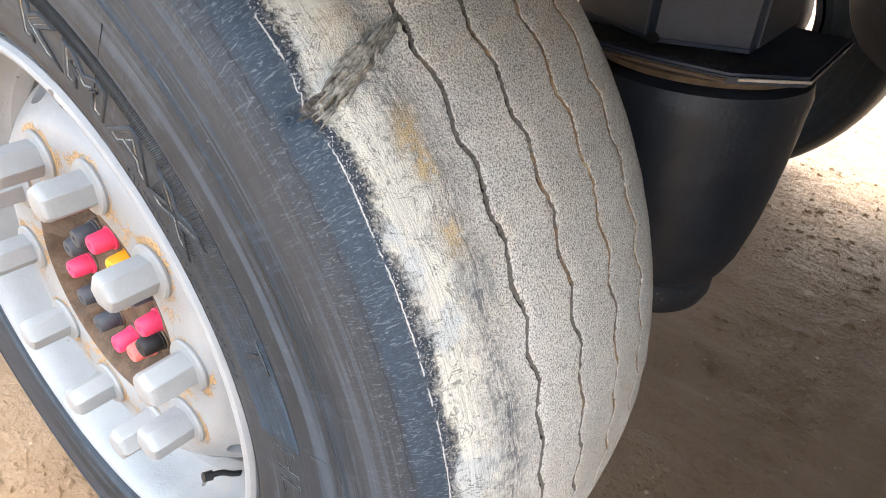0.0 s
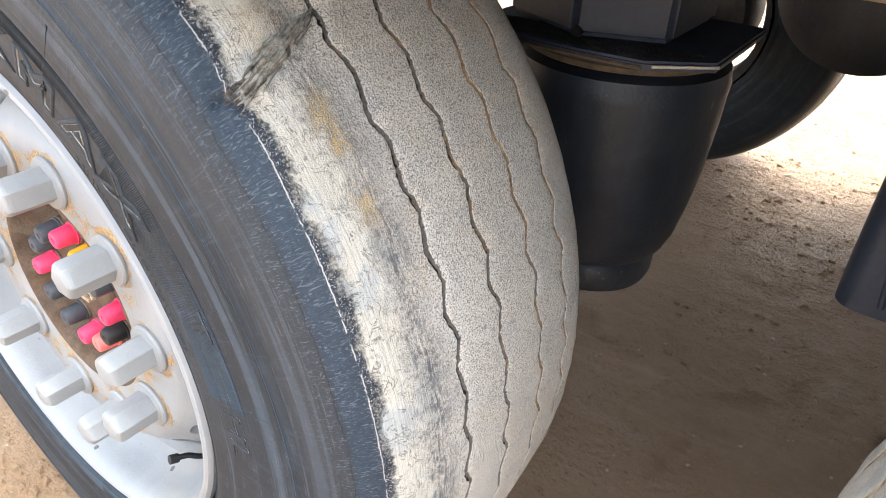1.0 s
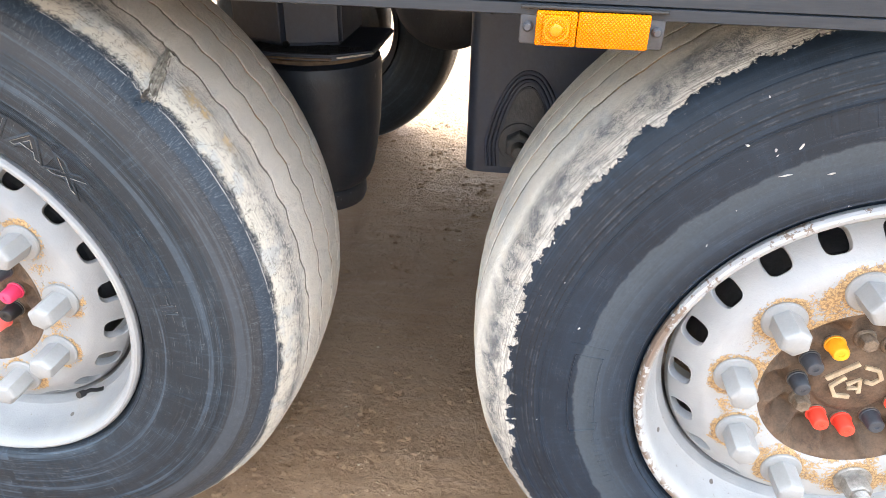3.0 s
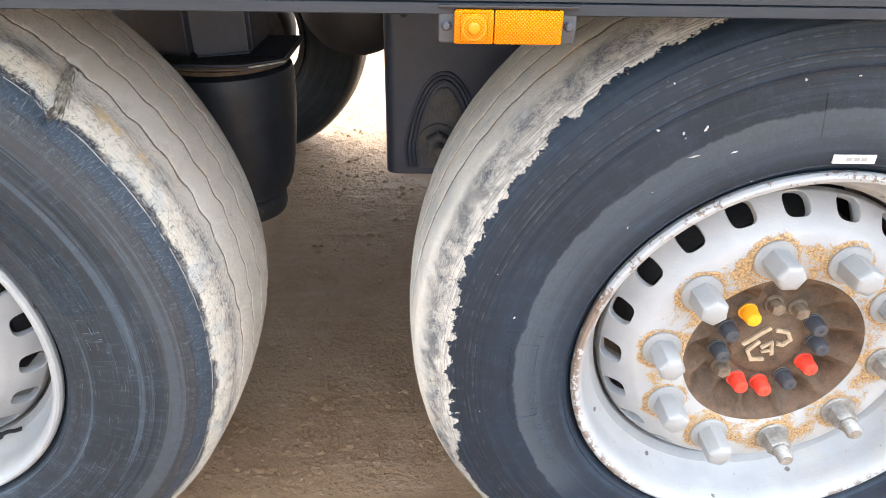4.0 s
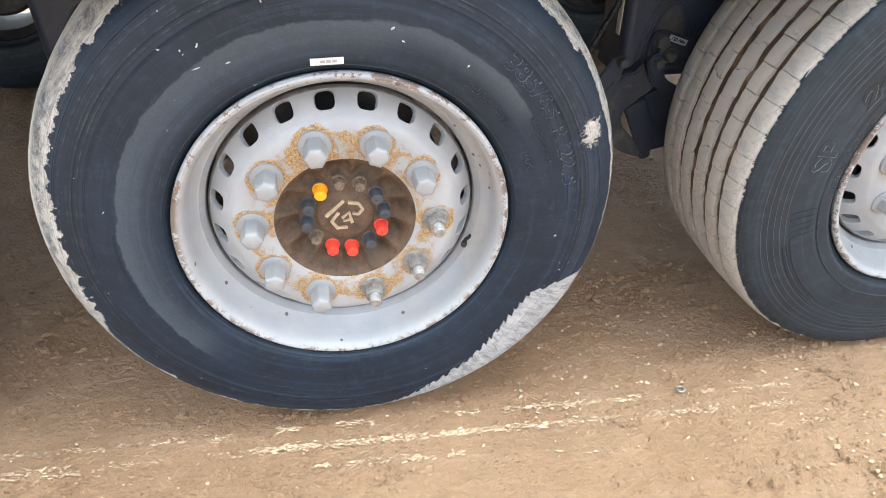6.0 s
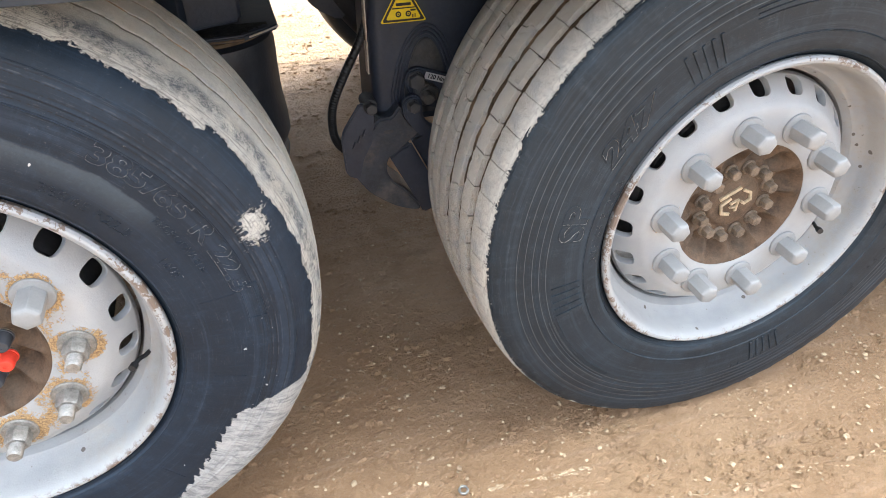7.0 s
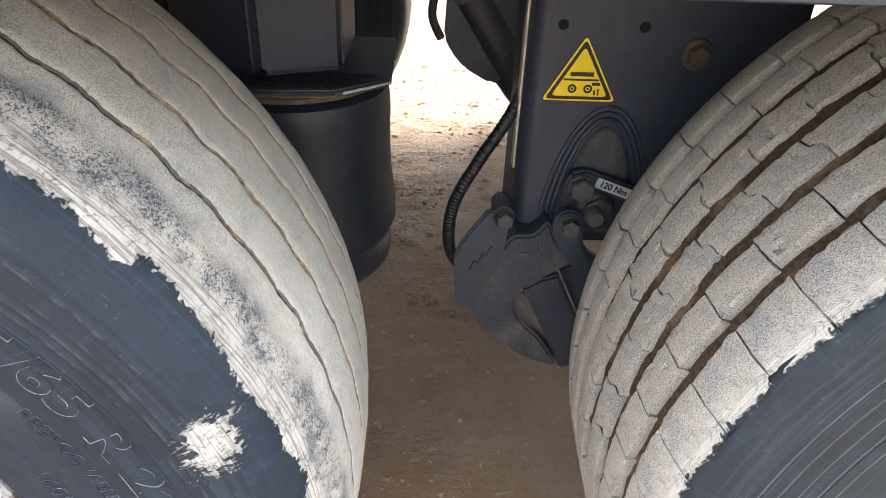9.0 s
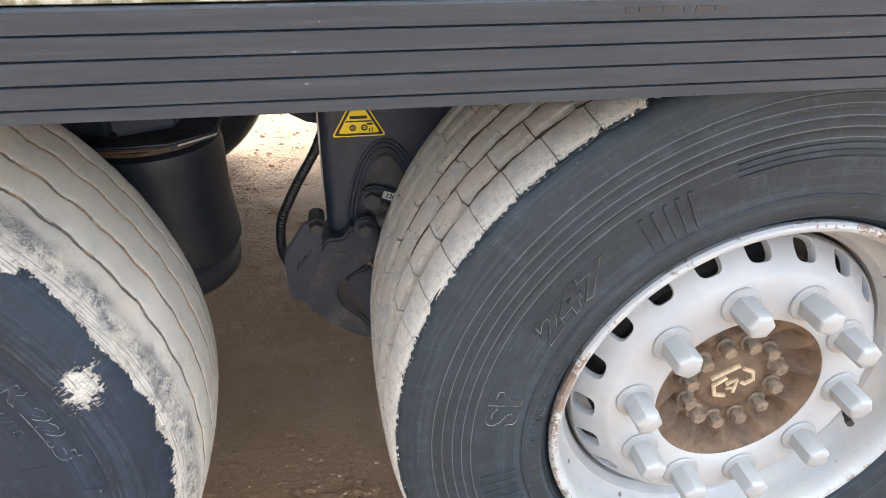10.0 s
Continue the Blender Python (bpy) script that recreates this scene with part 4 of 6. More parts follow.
wheel_b, tyre_b = wheel((0, 0, 0.52), tyre_mesh(1500, GROOVES, wavy(8.0, 0.0032, 58.0, 10.0), 0.006, 0.0028, 0.0022, G_RIBS, None, 0, 0.0007, 5.0), M_TYRE2,
                        104, 4, 125, (Or, No, No, G, G, Re, G, Re, Re, No, G, G), (3, 4, 5), 5,
                        "black tyre with flaking pale mud, red and orange bolt covers", -20, M_PAINT2)
R3 = [(0.312, 0.004, 0.0014), (0.345, 0.003, 0.001), (0.414, 0.007, 0.0004), (0.427, 0.007, 0.0005), (0.440, 0.008, 0.0006), (0.453, 0.008, 0.0006), (0.467, 0.009, 0.0006)]
wheel_c, tyre_c = wheel((1.31, 0, 0.52), tyre_mesh(480, (), wavy(1.0, 0.0), 0.001, 0.0, 0.001, R3, None, 0.0105, 0.0030, 9.0, SIDE_SQUARE), M_TYRE3,
                        104, 4, 110, (No,) * 12, (), 20,
                        "block-tread tyre on white rim with bare hub bolts", -24, M_PAINT3)


# ---- far side wheels, axles ----
def far_wheel(x):
    w = new("wheel")
    w.parent = semi_trailer
    w.matrix_basis = pose(x, 2.47, 0.52, 0, 0, 180)
    tagged(w, "far wheel in the shade under the trailer", group="trailer wheels")
    t = new("tyre", FAR_TYRE)
    t.parent = w
    rim(w, M_DIRTY)
    drum(w)


FAR_TYRE = tyre_mesh(160, GROOVES, wavy(4.0), 0.0, 0.008, 0.003, (), None, 0, 0.0, 1.0)
FAR_TYRE.materials.append(M_TYRE3)
for x in (-1.31, 0.0, 1.31):
    far_wheel(x)
    ax = thing("axle", (x, 1.23, 0.52), "dark steel trailer axle tube between the wheels", "axle", "axles")
    bm = bmesh.new()
    lathe(bm, [(-0.92, 0.0), (-0.92, 0.063), (0.92, 0.063), (0.92, 0.0)], 24)
    part("axle_tube", fixn(bm), M_DIRTY, ax)

# ---- ground ----
def axis_steps(lo, hi, fine, far):
    inner = list(np.arange(lo, hi + 1e-6, fine))
    out, s, p = [], fine, hi
    while p < far:
        s *= 1.35
        p += s
        out.append(p)
    neg, s, p = [], fine, lo
    while p > -far:
        s *= 1.35
        p -= s
        neg.append(p)
    return np.array(neg[::-1] + inner + out)


def ground():
    xs, ys = axis_steps(-2.2, 2.9, 0.016, 400), axis_steps(-0.9, 2.6, 0.016, 400)
    X, Y = np.meshgrid(xs, ys, indexing="ij")
    Z = np.zeros_like(X)
    near = (X > -3) & (X < 4) & (Y > -2) & (Y < 4)
    for i, j in np.argwhere(near):
        p = Vector((X[i, j], Y[i, j], 0))
        h = 0.006 * noise.noise(p * 4) + 0.0055 * noise.noise(p * 17) + 0.0045 * noise.noise(p * 50) + 0.002 * abs(noise.noise(p * 24))
        h += 0.003 * max(0.0, noise.noise(Vector((p.x * 3, p.y * 30, 2))))
        Z[i, j] = h - 0.004 + 0.008 * math.exp(-((p.x + 1.32) / 0.25) ** 2 - ((p.y - 0.2) / 0.4) ** 2)
    n, m = len(xs), len(ys)
    idx = np.arange(n * m).reshape(n, m)
    F = np.stack([idx[:-1, :-1], idx[1:, :-1], idx[1:, 1:], idx[:-1, 1:]], -1).reshape(-1, 4)
    me = bpy.data.meshes.new("ground")
    me.from_pydata(np.stack([X, Y, Z], -1).reshape(-1, 3).tolist(), [], F.tolist())
    me.shade_smooth()
    me.materials.append(M_GROUND)
    tagged(new("ground", me), "packed brown sand yard with gravel", "ground", "", "structure")


ground()


def pebbles():
    rnd = random.Random(7)
    V, F = [], []
    base = [Vector(v).normalized() for v in ((1, 0, 0), (-1, 0, 0), (0, 1, 0), (0, -1, 0), (0, 0, 1), (0, 0, -1), (1, 1, 1), (-1, 1, 1), (1, -1, 1), (-1, -1, 1))]
    hull = bmesh.new()
    for v in base:
        hull.verts.new(v)
    bmesh.ops.convex_hull(hull, input=hull.verts[:])
    hull.verts.index_update()
    tri = [[v.index for v in f.verts] for f in hull.faces]
    pts = [v.co.copy() for v in hull.verts]
    hull.free()

    def stone(x, y, s):
        k = len(V)
        a = rnd.uniform(0, 6.28)
        sx, sy, sz = s * rnd.uniform(0.7, 1.3), s * rnd.uniform(0.6, 1.0), s * rnd.uniform(0.4, 0.7)
        for p in pts:
            q = Vector((p.x * sx, p.y * sy, p.z * sz)) * rnd.uniform(0.8, 1.2)
            V.append((x + q.x * math.cos(a) - q.y * math.sin(a), y + q.x * math.sin(a) + q.y * math.cos(a), q.z + sz * 0.25))
        F.extend([[i + k for i in f] for f in tri])
    for _ in range(5200):
        x, y = rnd.uniform(-2.2, 3.0), rnd.uniform(-0.9, 3.0)
        stone(x, y, 0.0012 + 0.0045 * rnd.random() ** 5)
    # broken strips of pale slivers pressed along the wheels' outer side
    def sliver(x, y, s_):
        i0 = len(V)
        a = rnd.gauss(0.0, 0.25) - 0.07
        sx, sy, sz = s_ * rnd.uniform(0.9, 2.4), s_ * rnd.uniform(0.5, 0.9), s_ * rnd.uniform(0.25, 0.5)
        for p in pts:
            q = Vector((p.x * sx, p.y * sy, p.z * sz)) * rnd.uniform(0.75, 1.2)
            V.append((x + q.x * math.cos(a) - q.y * math.sin(a), y + q.x * math.sin(a) + q.y * math.cos(a), q.z + sz * 0.3))
        F.extend([[i + i0 for i in f] for f in tri])
    for x0, x1, ya, n in ((-0.20, 1.15, 0.008, 1300), (-0.25, 1.0, -0.045, 1300), (-0.12, 0.20, -0.100, 300), (-1.3, -0.30, 0.0, 600), (-0.9, 0.3, -0.045, 500), (-1.2, -0.5, -0.06, 300), (0.9, 2.4, -0.10, 300), (0.2, 0.9, -0.13, 50)):
        for _ in range(n):
            x = rnd.uniform(x0, x1)
            if noise.noise(Vector((x * 9, ya * 40, 1))) > -0.16:
                sliver(x, ya - 0.07 * x + rnd.gauss(0, 0.0055), 0.0011 + 0.0030 * rnd.random() ** 2.5)
    for _ in range(6500):
        x, y = rnd.uniform(1.0, 3.4), rnd.uniform(-0.8, 0.35)
        if noise.noise(Vector((x * 3, y * 5, 8))) + 0.35 * (x - 1.5) > rnd.uniform(-0.3, 0.4):
            stone(x, y, 0.0018 + 0.0062 * rnd.random() ** 3)
    for _ in range(420):
        x, y = rnd.uniform(-2.0, 3.0), rnd.uniform(-0.8, 1.8)
        stone(x, y, 0.003 + 0.005 * rnd.random() ** 3)
    for _ in range(700):
        x, y = rnd.uniform(0.35, 1.0), rnd.uniform(-0.15, 1.1)
        stone(x, y, 0.0018 + 0.0042 * rnd.random() ** 3)
    for _ in range(500):
        x, y = rnd.uniform(-1.0, -0.3), rnd.uniform(-0.2, 1.4)
        stone(x, y, 0.0014 + 0.0030 * rnd.random() ** 3)
    for _ in range(200):
        x, y = rnd.uniform(0.35, 0.95), rnd.uniform(-0.15, 0.65)
        stone(x, y, 0.0018 + 0.0045 * rnd.random() ** 2.5)
    me = bpy.data.meshes.new("gravel")
    me.from_pydata(V, [], F)
    me.materials.append(M_STONE)
    tagged(new("gravel", me), "pale gravel and small stones strewn on the sand", "gravel", "", "stuff")


pebbles()


def clods():
    """Lumps of earth pressed up by wheels, in the ground's own colour."""
    rnd = random.Random(21)
    V, F = [], []
    for k_ in range(32000):
        x, y = rnd.uniform(-2.2, 3.0), rnd.uniform(-0.85, 3.2)
        if k_ > 14000:
            y = rnd.uniform(-0.9, 0.45)
        if noise.noise(Vector((x * 1.6, y * 6.0, 4))) < -0.05 + 0.25 * rnd.random() - 0.15:
            continue
        r = 0.0013 + 0.0085 * rnd.random() ** 5
        k, n = len(V), 6
        a0 = rnd.uniform(0, 6)
        for i in range(n):
            a = a0 + 2 * math.pi * i / n
            q = r * rnd.uniform(0.7, 1.4)
            V.append((x + q * 1.6 * math.cos(a), y + q * math.sin(a), -0.003))
        for i in range(n):
            a = a0 + 2 * math.pi * i / n
            q = r * rnd.uniform(0.35, 0.75)
            V.append((x + q * 1.6 * math.cos(a), y + q * math.sin(a), r * rnd.uniform(0.3, 0.8)))
        for i in range(n):
            j = (i + 1) % n
            F.append((k + i, k + j, k + n + j, k + n + i))
        F.append(tuple(range(k + n, k + 2 * n)))
    me = bpy.data.meshes.new("earth_clods")
    me.from_pydata(V, [], F)
    me.materials.append(M_GROUND)
    tagged(new("earth_clods", me), "small brown lumps of earth on the sand", "earth", "", "stuff")


clods()

bm = bmesh.new()
for i in range(24):
    a = 2 * math.pi * i / 24
    for j in range(8):
        b = 2 * math.pi * j / 8
        r = 0.0085 + 0.0026 * math.cos(b)
        bm.verts.new((r * math.cos(a), r * math.sin(a), 0.003 + 0.003 * math.sin(b)))
bm.verts.ensure_lookup_table()
for i in range(24):
    for j in range(8):
        bm.faces.new([bm.verts[k] for k in (i * 8 + j, ((i + 1) % 24) * 8 + j, ((i + 1) % 24) * 8 + (j + 1) % 8, i * 8 + (j + 1) % 8)])
ring = tagged(part("metal_ring", fixn(bm), M_STUD), "small metal ring lying on the sand", "ring")
ring.location = (0.744, -0.036, 0.002)

# ---- trailer body ----
def side_rail():
    bm = bmesh.new()
    prof = [(0.06, 1.0092), (-0.046, 1.0092), (-0.050, 1.0107), (-0.050, 1.0204), (-0.0487, 1.0209), (-0.0470, 1.0215)]
    z = 1.0218
    for k in range(4):
        prof += [(-0.0487, z + 0.0004), (-0.050, z + 0.0009), (-0.050, z + 0.0175), (-0.0487, z + 0.0181), (-0.0470, z + 0.0186)]
        z += 0.0190
    prof += [(0.06, z)]
    L = [bm.verts.new((-5.0, y, zz)) for y, zz in prof]
    R = [bm.verts.new((6.0, y, zz)) for y, zz in prof]
    for i in range(len(prof)):
        j = (i + 1) % len(prof)
        bm.faces.new((L[i], L[j], R[j], R[i]))
    tpart("side_rail", fixn(bm), M_RAIL, "dark grey ribbed side rail, scuffed")


side_rail()
# above its foot the panel is out of view, raised to block sky light
bm = bmesh.new()
box(bm, -5.0, 6.0, -0.040, 0.0, 1.0985, 3.90, 0.004)
tpart("side_panel", bm, M_PANEL, "pale body panel with moss specks")
bm = bmesh.new()
box(bm, -5.0, 6.0, 0.002, 2.46, 1.125, 1.20)
tpart("floor_deck", bm, M_STEEL)
# unseen far wall, roof and ends, added to close the body and cast shade
bm = bmesh.new()
box(bm, -5.0, 6.0, 2.46, 2.50, 1.016, 3.90)
tpart("unseen_far_panel", bm, M_PANEL)
bm = bmesh.new()
box(bm, -5.0, 6.0, -0.040, 2.50, 3.903, 3.96, 0.01)
tpart("roof", bm, M_PANEL)
for x in (-5.0, 5.95):
    bm = bmesh.new()
    box(bm, x, x + 0.05, 0.003, 2.457, 1.203, 3.90)
    tpart("unseen_end_panel", bm, M_PANEL)
for y in (0.55, 1.80):
    bm = bmesh.new()
    box(bm, -5.0, 6.0, y, y + 0.14, 0.955, 0.968)
    box(bm, -5.0, 6.0, y + 0.063, y + 0.077, 0.968, 1.12)
    tpart("chassis_beam", bm, M_STEEL, smooth=False)
for x in np.arange(-4.6, 5.8, 0.655):
    bm = bmesh.new()
    box(bm, x - 0.03, x + 0.03, 0.062, 2.45, 1.05, 1.123)
    tpart("cross_member", bm, M_STEEL, smooth=False)
# unreadable stamp on the rail
for x0, w in ((0.998, 0.008), (1.010, 0.018), (1.031, 0.014), (1.051, 0.006), (1.062, 0.014), (1.080, 0.014)):
    bm = bmesh.new()
    box(bm, x0, x0 + w, -0.0508, -0.049, 1.0865, 1.0905)
    tpart("stamp_bar", bm, M_BLACK, smooth=False)

# ---- air springs ----
def prism(bm, outline, z0, z1, bevel=0.0, seg=3):
    """An upright block with an (x, y) outline, from z0 to z1."""
    b2 = bmesh.new()
    f = b2.faces.new([b2.verts.new((x, y, z0)) for x, y in outline])
    ex = bmesh.ops.extrude_face_region(b2, geom=[f])
    for v in ex["geom"]:
        if isinstance(v, bmesh.types.BMVert):
            v.co.z = z1
    fixn(b2)
    if bevel:
        bmesh.ops.bevel(b2, geom=b2.edges[:], offset=bevel, segments=seg, affect="EDGES")
    me = bpy.data.meshes.new("tmp")
    b2.to_mesh(me)
    b2.free()
    bm.from_mesh(me)
    bpy.data.meshes.remove(me)
    return bm


BAG_TAPERED = [(0.060, 0.094), (0.072, 0.105), (0.095, 0.114), (0.14, 0.122), (0.20, 0.130), (0.26, 0.1345), (0.31, 0.136), (0.328, 0.132), (0.335, 0.120), (0.335, 0.0)]
FOOT_NARROW = [(0.008, 0.0), (0.008, 0.078), (0.014, 0.090), (0.026, 0.0945), (0.046, 0.0945), (0.056, 0.090), (0.062, 0.080), (0.062, 0.0)]
BAG_STRAIGHT = [(0.090, 0.124), (0.098, 0.133), (0.115, 0.140), (0.145, 0.1395), (0.20, 0.135), (0.26, 0.1335), (0.31, 0.134), (0.328, 0.131), (0.335, 0.120), (0.335, 0.0)]
FOOT_WIDE = [(0.030, 0.0), (0.030, 0.100), (0.036, 0.119), (0.050, 0.131), (0.070, 0.1345), (0.083, 0.131), (0.091, 0.122), (0.091, 0.0)]


def air_spring(x, y, dz, bag, foot, seed):
    s = thing("air_spring", (x, y, 0.46 + dz), "black rubber air spring under a dark steel tower", "air spring", "air springs")
    bm = bmesh.new()
    fine = []
    for (za, ra), (zb, rb) in zip(bag, bag[1:]):
        k = max(1, int((zb - za) / 0.008))
        fine += [(za + (zb - za) * i / k, ra + (rb - ra) * i / k) for i in range(k)]
    lathe(bm, [(bag[0][0], 0.0)] + fine + [bag[-1]], 96, "z")
    for v in bm.verts:
        r = math.hypot(v.co.x, v.co.y)
        if r > 0.05:
            a = math.atan2(v.co.y, v.co.x)
            k = 1 + 0.010 * noise.noise(Vector((math.cos(a) * 1.5, math.sin(a) * 1.5, v.co.z * 14 + seed))) + 0.004 * noise.noise(Vector((math.cos(a) * 5, math.sin(a) * 5, v.co.z * 40 + seed)))
            v.co.x *= k
            v.co.y *= k
    part("bellows", fixn(bm), M_BAG, s, "black rubber bellows, slightly creased")
    bm = bmesh.new()
    lathe(bm, foot, 64, "z")
    part("piston", fixn(bm), M_BAG, s, "black piston foot")
    bm = bmesh.new()
    lathe(bm, [(0.337, 0.0), (0.337, 0.126), (0.344, 0.128), (0.348, 0.122), (0.348, 0.0)], 64, "z")
    part("clamp_ring", fixn(bm), M_RUST, s, "rusty clamp ring")
    bm = bmesh.new()
    prism(bm, [(-0.165, -0.09), (-0.13, -0.134), (0.00, -0.142), (0.075, -0.135), (0.140, -0.085), (0.140, 0.12), (-0.165, 0.12)], 0.350, 0.361, 0.003, 2)
    part("top_plate", fixn(bm), M_STEEL, s)
    # crusted dirt lying on the plate
    bm = bmesh.new()
    n, m = 60, 12
    grid = [[bm.verts.new((-0.150 + 0.275 * i / n, -0.130 + 0.065 * j / m, 0.3608 + (0.0 if i in (0, n) or j in (0, m) else 0.004 * abs(noise.noise(Vector((i * 0.31, j * 0.4, seed)))) + 0.0035 * abs(noise.noise(Vector((i * 0.9, j * 1.1, seed))))))) for j in range(m + 1)] for i in range(n + 1)]
    for i in range(n):
        for j in range(m):
            p = grid[i][j].co
            if p.x < 0.118 - max(0.0, -0.085 - p.y) * 1.1 and p.x > -0.150 + max(0.0, -0.085 - p.y) * 0.8:
                bm.faces.new((grid[i][j], grid[i + 1][j], grid[i + 1][j + 1], grid[i][j + 1]))
    bmesh.ops.delete(bm, geom=[v for v in bm.verts if not v.link_faces], context="VERTS")
    part("plate_dirt", fixn(bm), M_GRIME, s, "black crusted dirt")
    bm = bmesh.new()
    prism(bm, [(-0.145, -0.050), (-0.025, -0.108), (0.077, -0.066), (0.077, 0.10), (-0.145, 0.10)], 0.364, 0.66, 0.007, 3)
    part("tower", fixn(bm), M_STEEL, s, "folded dark steel tower")
    # a black disc in place of a cut hole, its inner shade painted
    bm = bmesh.new()
    lathe(bm, [(-0.1085, 0.0), (-0.1085, 0.006), (-0.100, 0.0062), (-0.100, 0.0)], 20, "y", (-0.020, 0, 0.370))
    part("drain_hole", fixn(bm), M_HOLE_DARK, s)
    bm = bmesh.new()
    tube(bm, [(0.084, -0.1335, 0.3570), (0.112, -0.1115, 0.3572), (0.1405, -0.0855, 0.3570)], 0.0017, 6)
    part("worn_edge", bm, M_WORN_LIT, s, "bright worn plate edge")
    bm = bmesh.new()
    tube(bm, [(-0.13, -0.1365, 0.3545), (-0.04, -0.1425, 0.3545), (0.04, -0.1405, 0.3545), (0.074, -0.137, 0.3545)], 0.0022, 6)
    part("worn_edge", bm, M_RUST, s, "rust-brown worn edge")
    return s


air_spring(-0.915, 0.62, 0.0, BAG_TAPERED, FOOT_NARROW, 2.0)
air_spring(0.408, 0.615, -0.034, BAG_STRAIGHT, FOOT_WIDE, 7.0)


# ---- air tank ----
def air_tank(x, y0, y1, z, r):
    tk = thing("air_tank", (x, y0, z), "black round air tank under the trailer frame", "air tank")
    bm = bmesh.new()
    d = y1 - y0
    lathe(bm, [(0.0, 0.0), (0.004, r * 0.4), (0.016, r * 0.75), (0.04, r * 0.95), (0.07, r), (d - 0.07, r), (d - 0.04, r * 0.95), (d - 0.016, r * 0.75), (d - 0.004, r * 0.4), (d, 0.0)], 64)
    part("shell", fixn(bm), M_BAG, tk)
    for f in (0.25, 0.75):
        bm = bmesh.new()
        lathe(bm, [(d * f - 0.015, r), (d * f - 0.015, r + 0.003), (d * f + 0.015, r + 0.003), (d * f + 0.015, r)], 48)
        part("strap", fixn(bm), M_STEEL, tk)
    return tk


air_tank(-0.70, 1.02, 1.62, 0.845, 0.15)


# ---- hanger brackets ----
def arch(x0, grow):
    """A pressed arch, higher than wide, with a blunt point."""
    pts = []
    for i in range(25):
        t = i / 24
        q = abs(2 * t - 1)
        w = (0.044 + grow) * math.copysign(q ** 0.92, 2 * t - 1)
        pts.append((x0 + w, 0.655 + (0.118 + grow) * (1 - q ** 1.9) ** 0.75))
    return [(x0 - 0.040 - grow, 0.615), *pts, (x0 + 0.040 + grow, 0.615)]


def hanger(x, label, dz=0.0):
    """A channel-shaped spring hanger with a pressed arch round its pivot bolt; x is its front edge."""
    h = thing("hanger_bracket", (x, 0.52, 0.60 + dz), label, "bracket", "hanger brackets")
    inv = Matrix.Translation((-x, -0.52, -0.60))

    def hp(name, bm, mat, lab="", smooth=True, par=None):
        bm.transform(inv)
        return part(name, bm, mat, par or h, lab, smooth)
    bm = bmesh.new()
    arc = lambda r, d: [(x + 0.024 - r * math.cos(a), 0.544 - r * math.sin(a)) for a in (np.linspace(0, math.pi / 2, 9) if d else np.linspace(math.pi / 2, 0, 9))]
    prism(bm, [(x, 0.66)] + arc(0.024, 1) + [(x + 0.34, 0.52), (x + 0.34, 0.532)] + arc(0.012, 0) + [(x + 0.012, 0.66)], 0.60, 1.02)
    hp("channel", bm, M_STEEL)
    for g in (0.030, 0.022, 0.014):
        bm = bmesh.new()
        tube(bm, [(px, 0.519, pz) for px, pz in arch(x + 0.113, g)], 0.0035, 8)
        hp("pressed_arch", bm, M_STEEL)
    bm = bmesh.new()
    slab(bm, arch(x + 0.113, 0.004), 0.514, 0.522, 0.002)
    hp("pivot_plate", bm, M_DIRTY)
    bm = bmesh.new()
    hexbolt(bm, x + 0.103, 0.514, 0.668, 0.048, 0.024, 0.040)
    lathe(bm, [(0.484, 0.013), (0.462, 0.013), (0.458, 0.010), (0.458, 0.0)], 20, "y", (x + 0.103, 0, 0.668))
    hp("pivot_bolt", fixn(bm), M_DIRTY, "dirty pivot bolt and nut")
    # holes drawn as black discs, their depth's shade put into the colour
    for px in (x + 0.038, x + 0.139):
        bm = bmesh.new()
        lathe(bm, [(0.5185, 0.0), (0.5185, 0.0065), (0.524, 0.007), (0.524, 0.0)], 20, "y", (px, 0, 0.907))
        hp("bolt_hole", fixn(bm), M_HOLE_DARK)
    bm = bmesh.new()
    hexbolt(bm, x + 0.210, 0.52, 0.876, 0.024, 0.012, 0.020)
    hp("frame_bolt", fixn(bm), M_OCHRE if dz else M_DIRTY, "ochre-marked frame bolt" if dz else "")
    return h, hp


hanger(-0.592, "dark grey steel hanger bracket with pressed arch and pivot bolt")
hang_c, hpc = hanger(0.722, "dark grey steel hanger bracket with warning sticker and lift arm", -0.042)

# pale strip paints the plate's thickness as lit by the bright ground behind
bm = bmesh.new()
box(bm, 0.7185, 0.7217, 0.548, 0.570, 0.70, 1.015, 0.001)
hpc("worn_edge", bm, M_WORN_LIT, "bare light worn edge")
# lift arm below the second hanger
arm = thing("lift_arm", (0.74, 0.5, 0.42), "dusty dark cast axle lift arm with bolts", "lift arm")
inv_arm = Matrix.Translation((-0.74, -0.5, -0.42))


def ap(name, bm, mat, lab="", smooth=True):
    bm.transform(inv_arm)
    return part(name, bm, mat, arm, lab, smooth)


def rounded(pts, k=4):
    """A closed smooth line through the points."""
    P = [Vector(p) for p in pts]
    out = []
    for i in range(len(P)):
        a, b, c, d = P[i - 1], P[i], P[(i + 1) % len(P)], P[(i + 2) % len(P)]
        for q in range(k):
            t = q / k
            out.append(tuple(0.5 * (2 * b + (c - a) * t + (2 * a - 5 * b + 4 * c - d) * t * t + (3 * b - a - 3 * c + d) * t ** 3)))
    return out


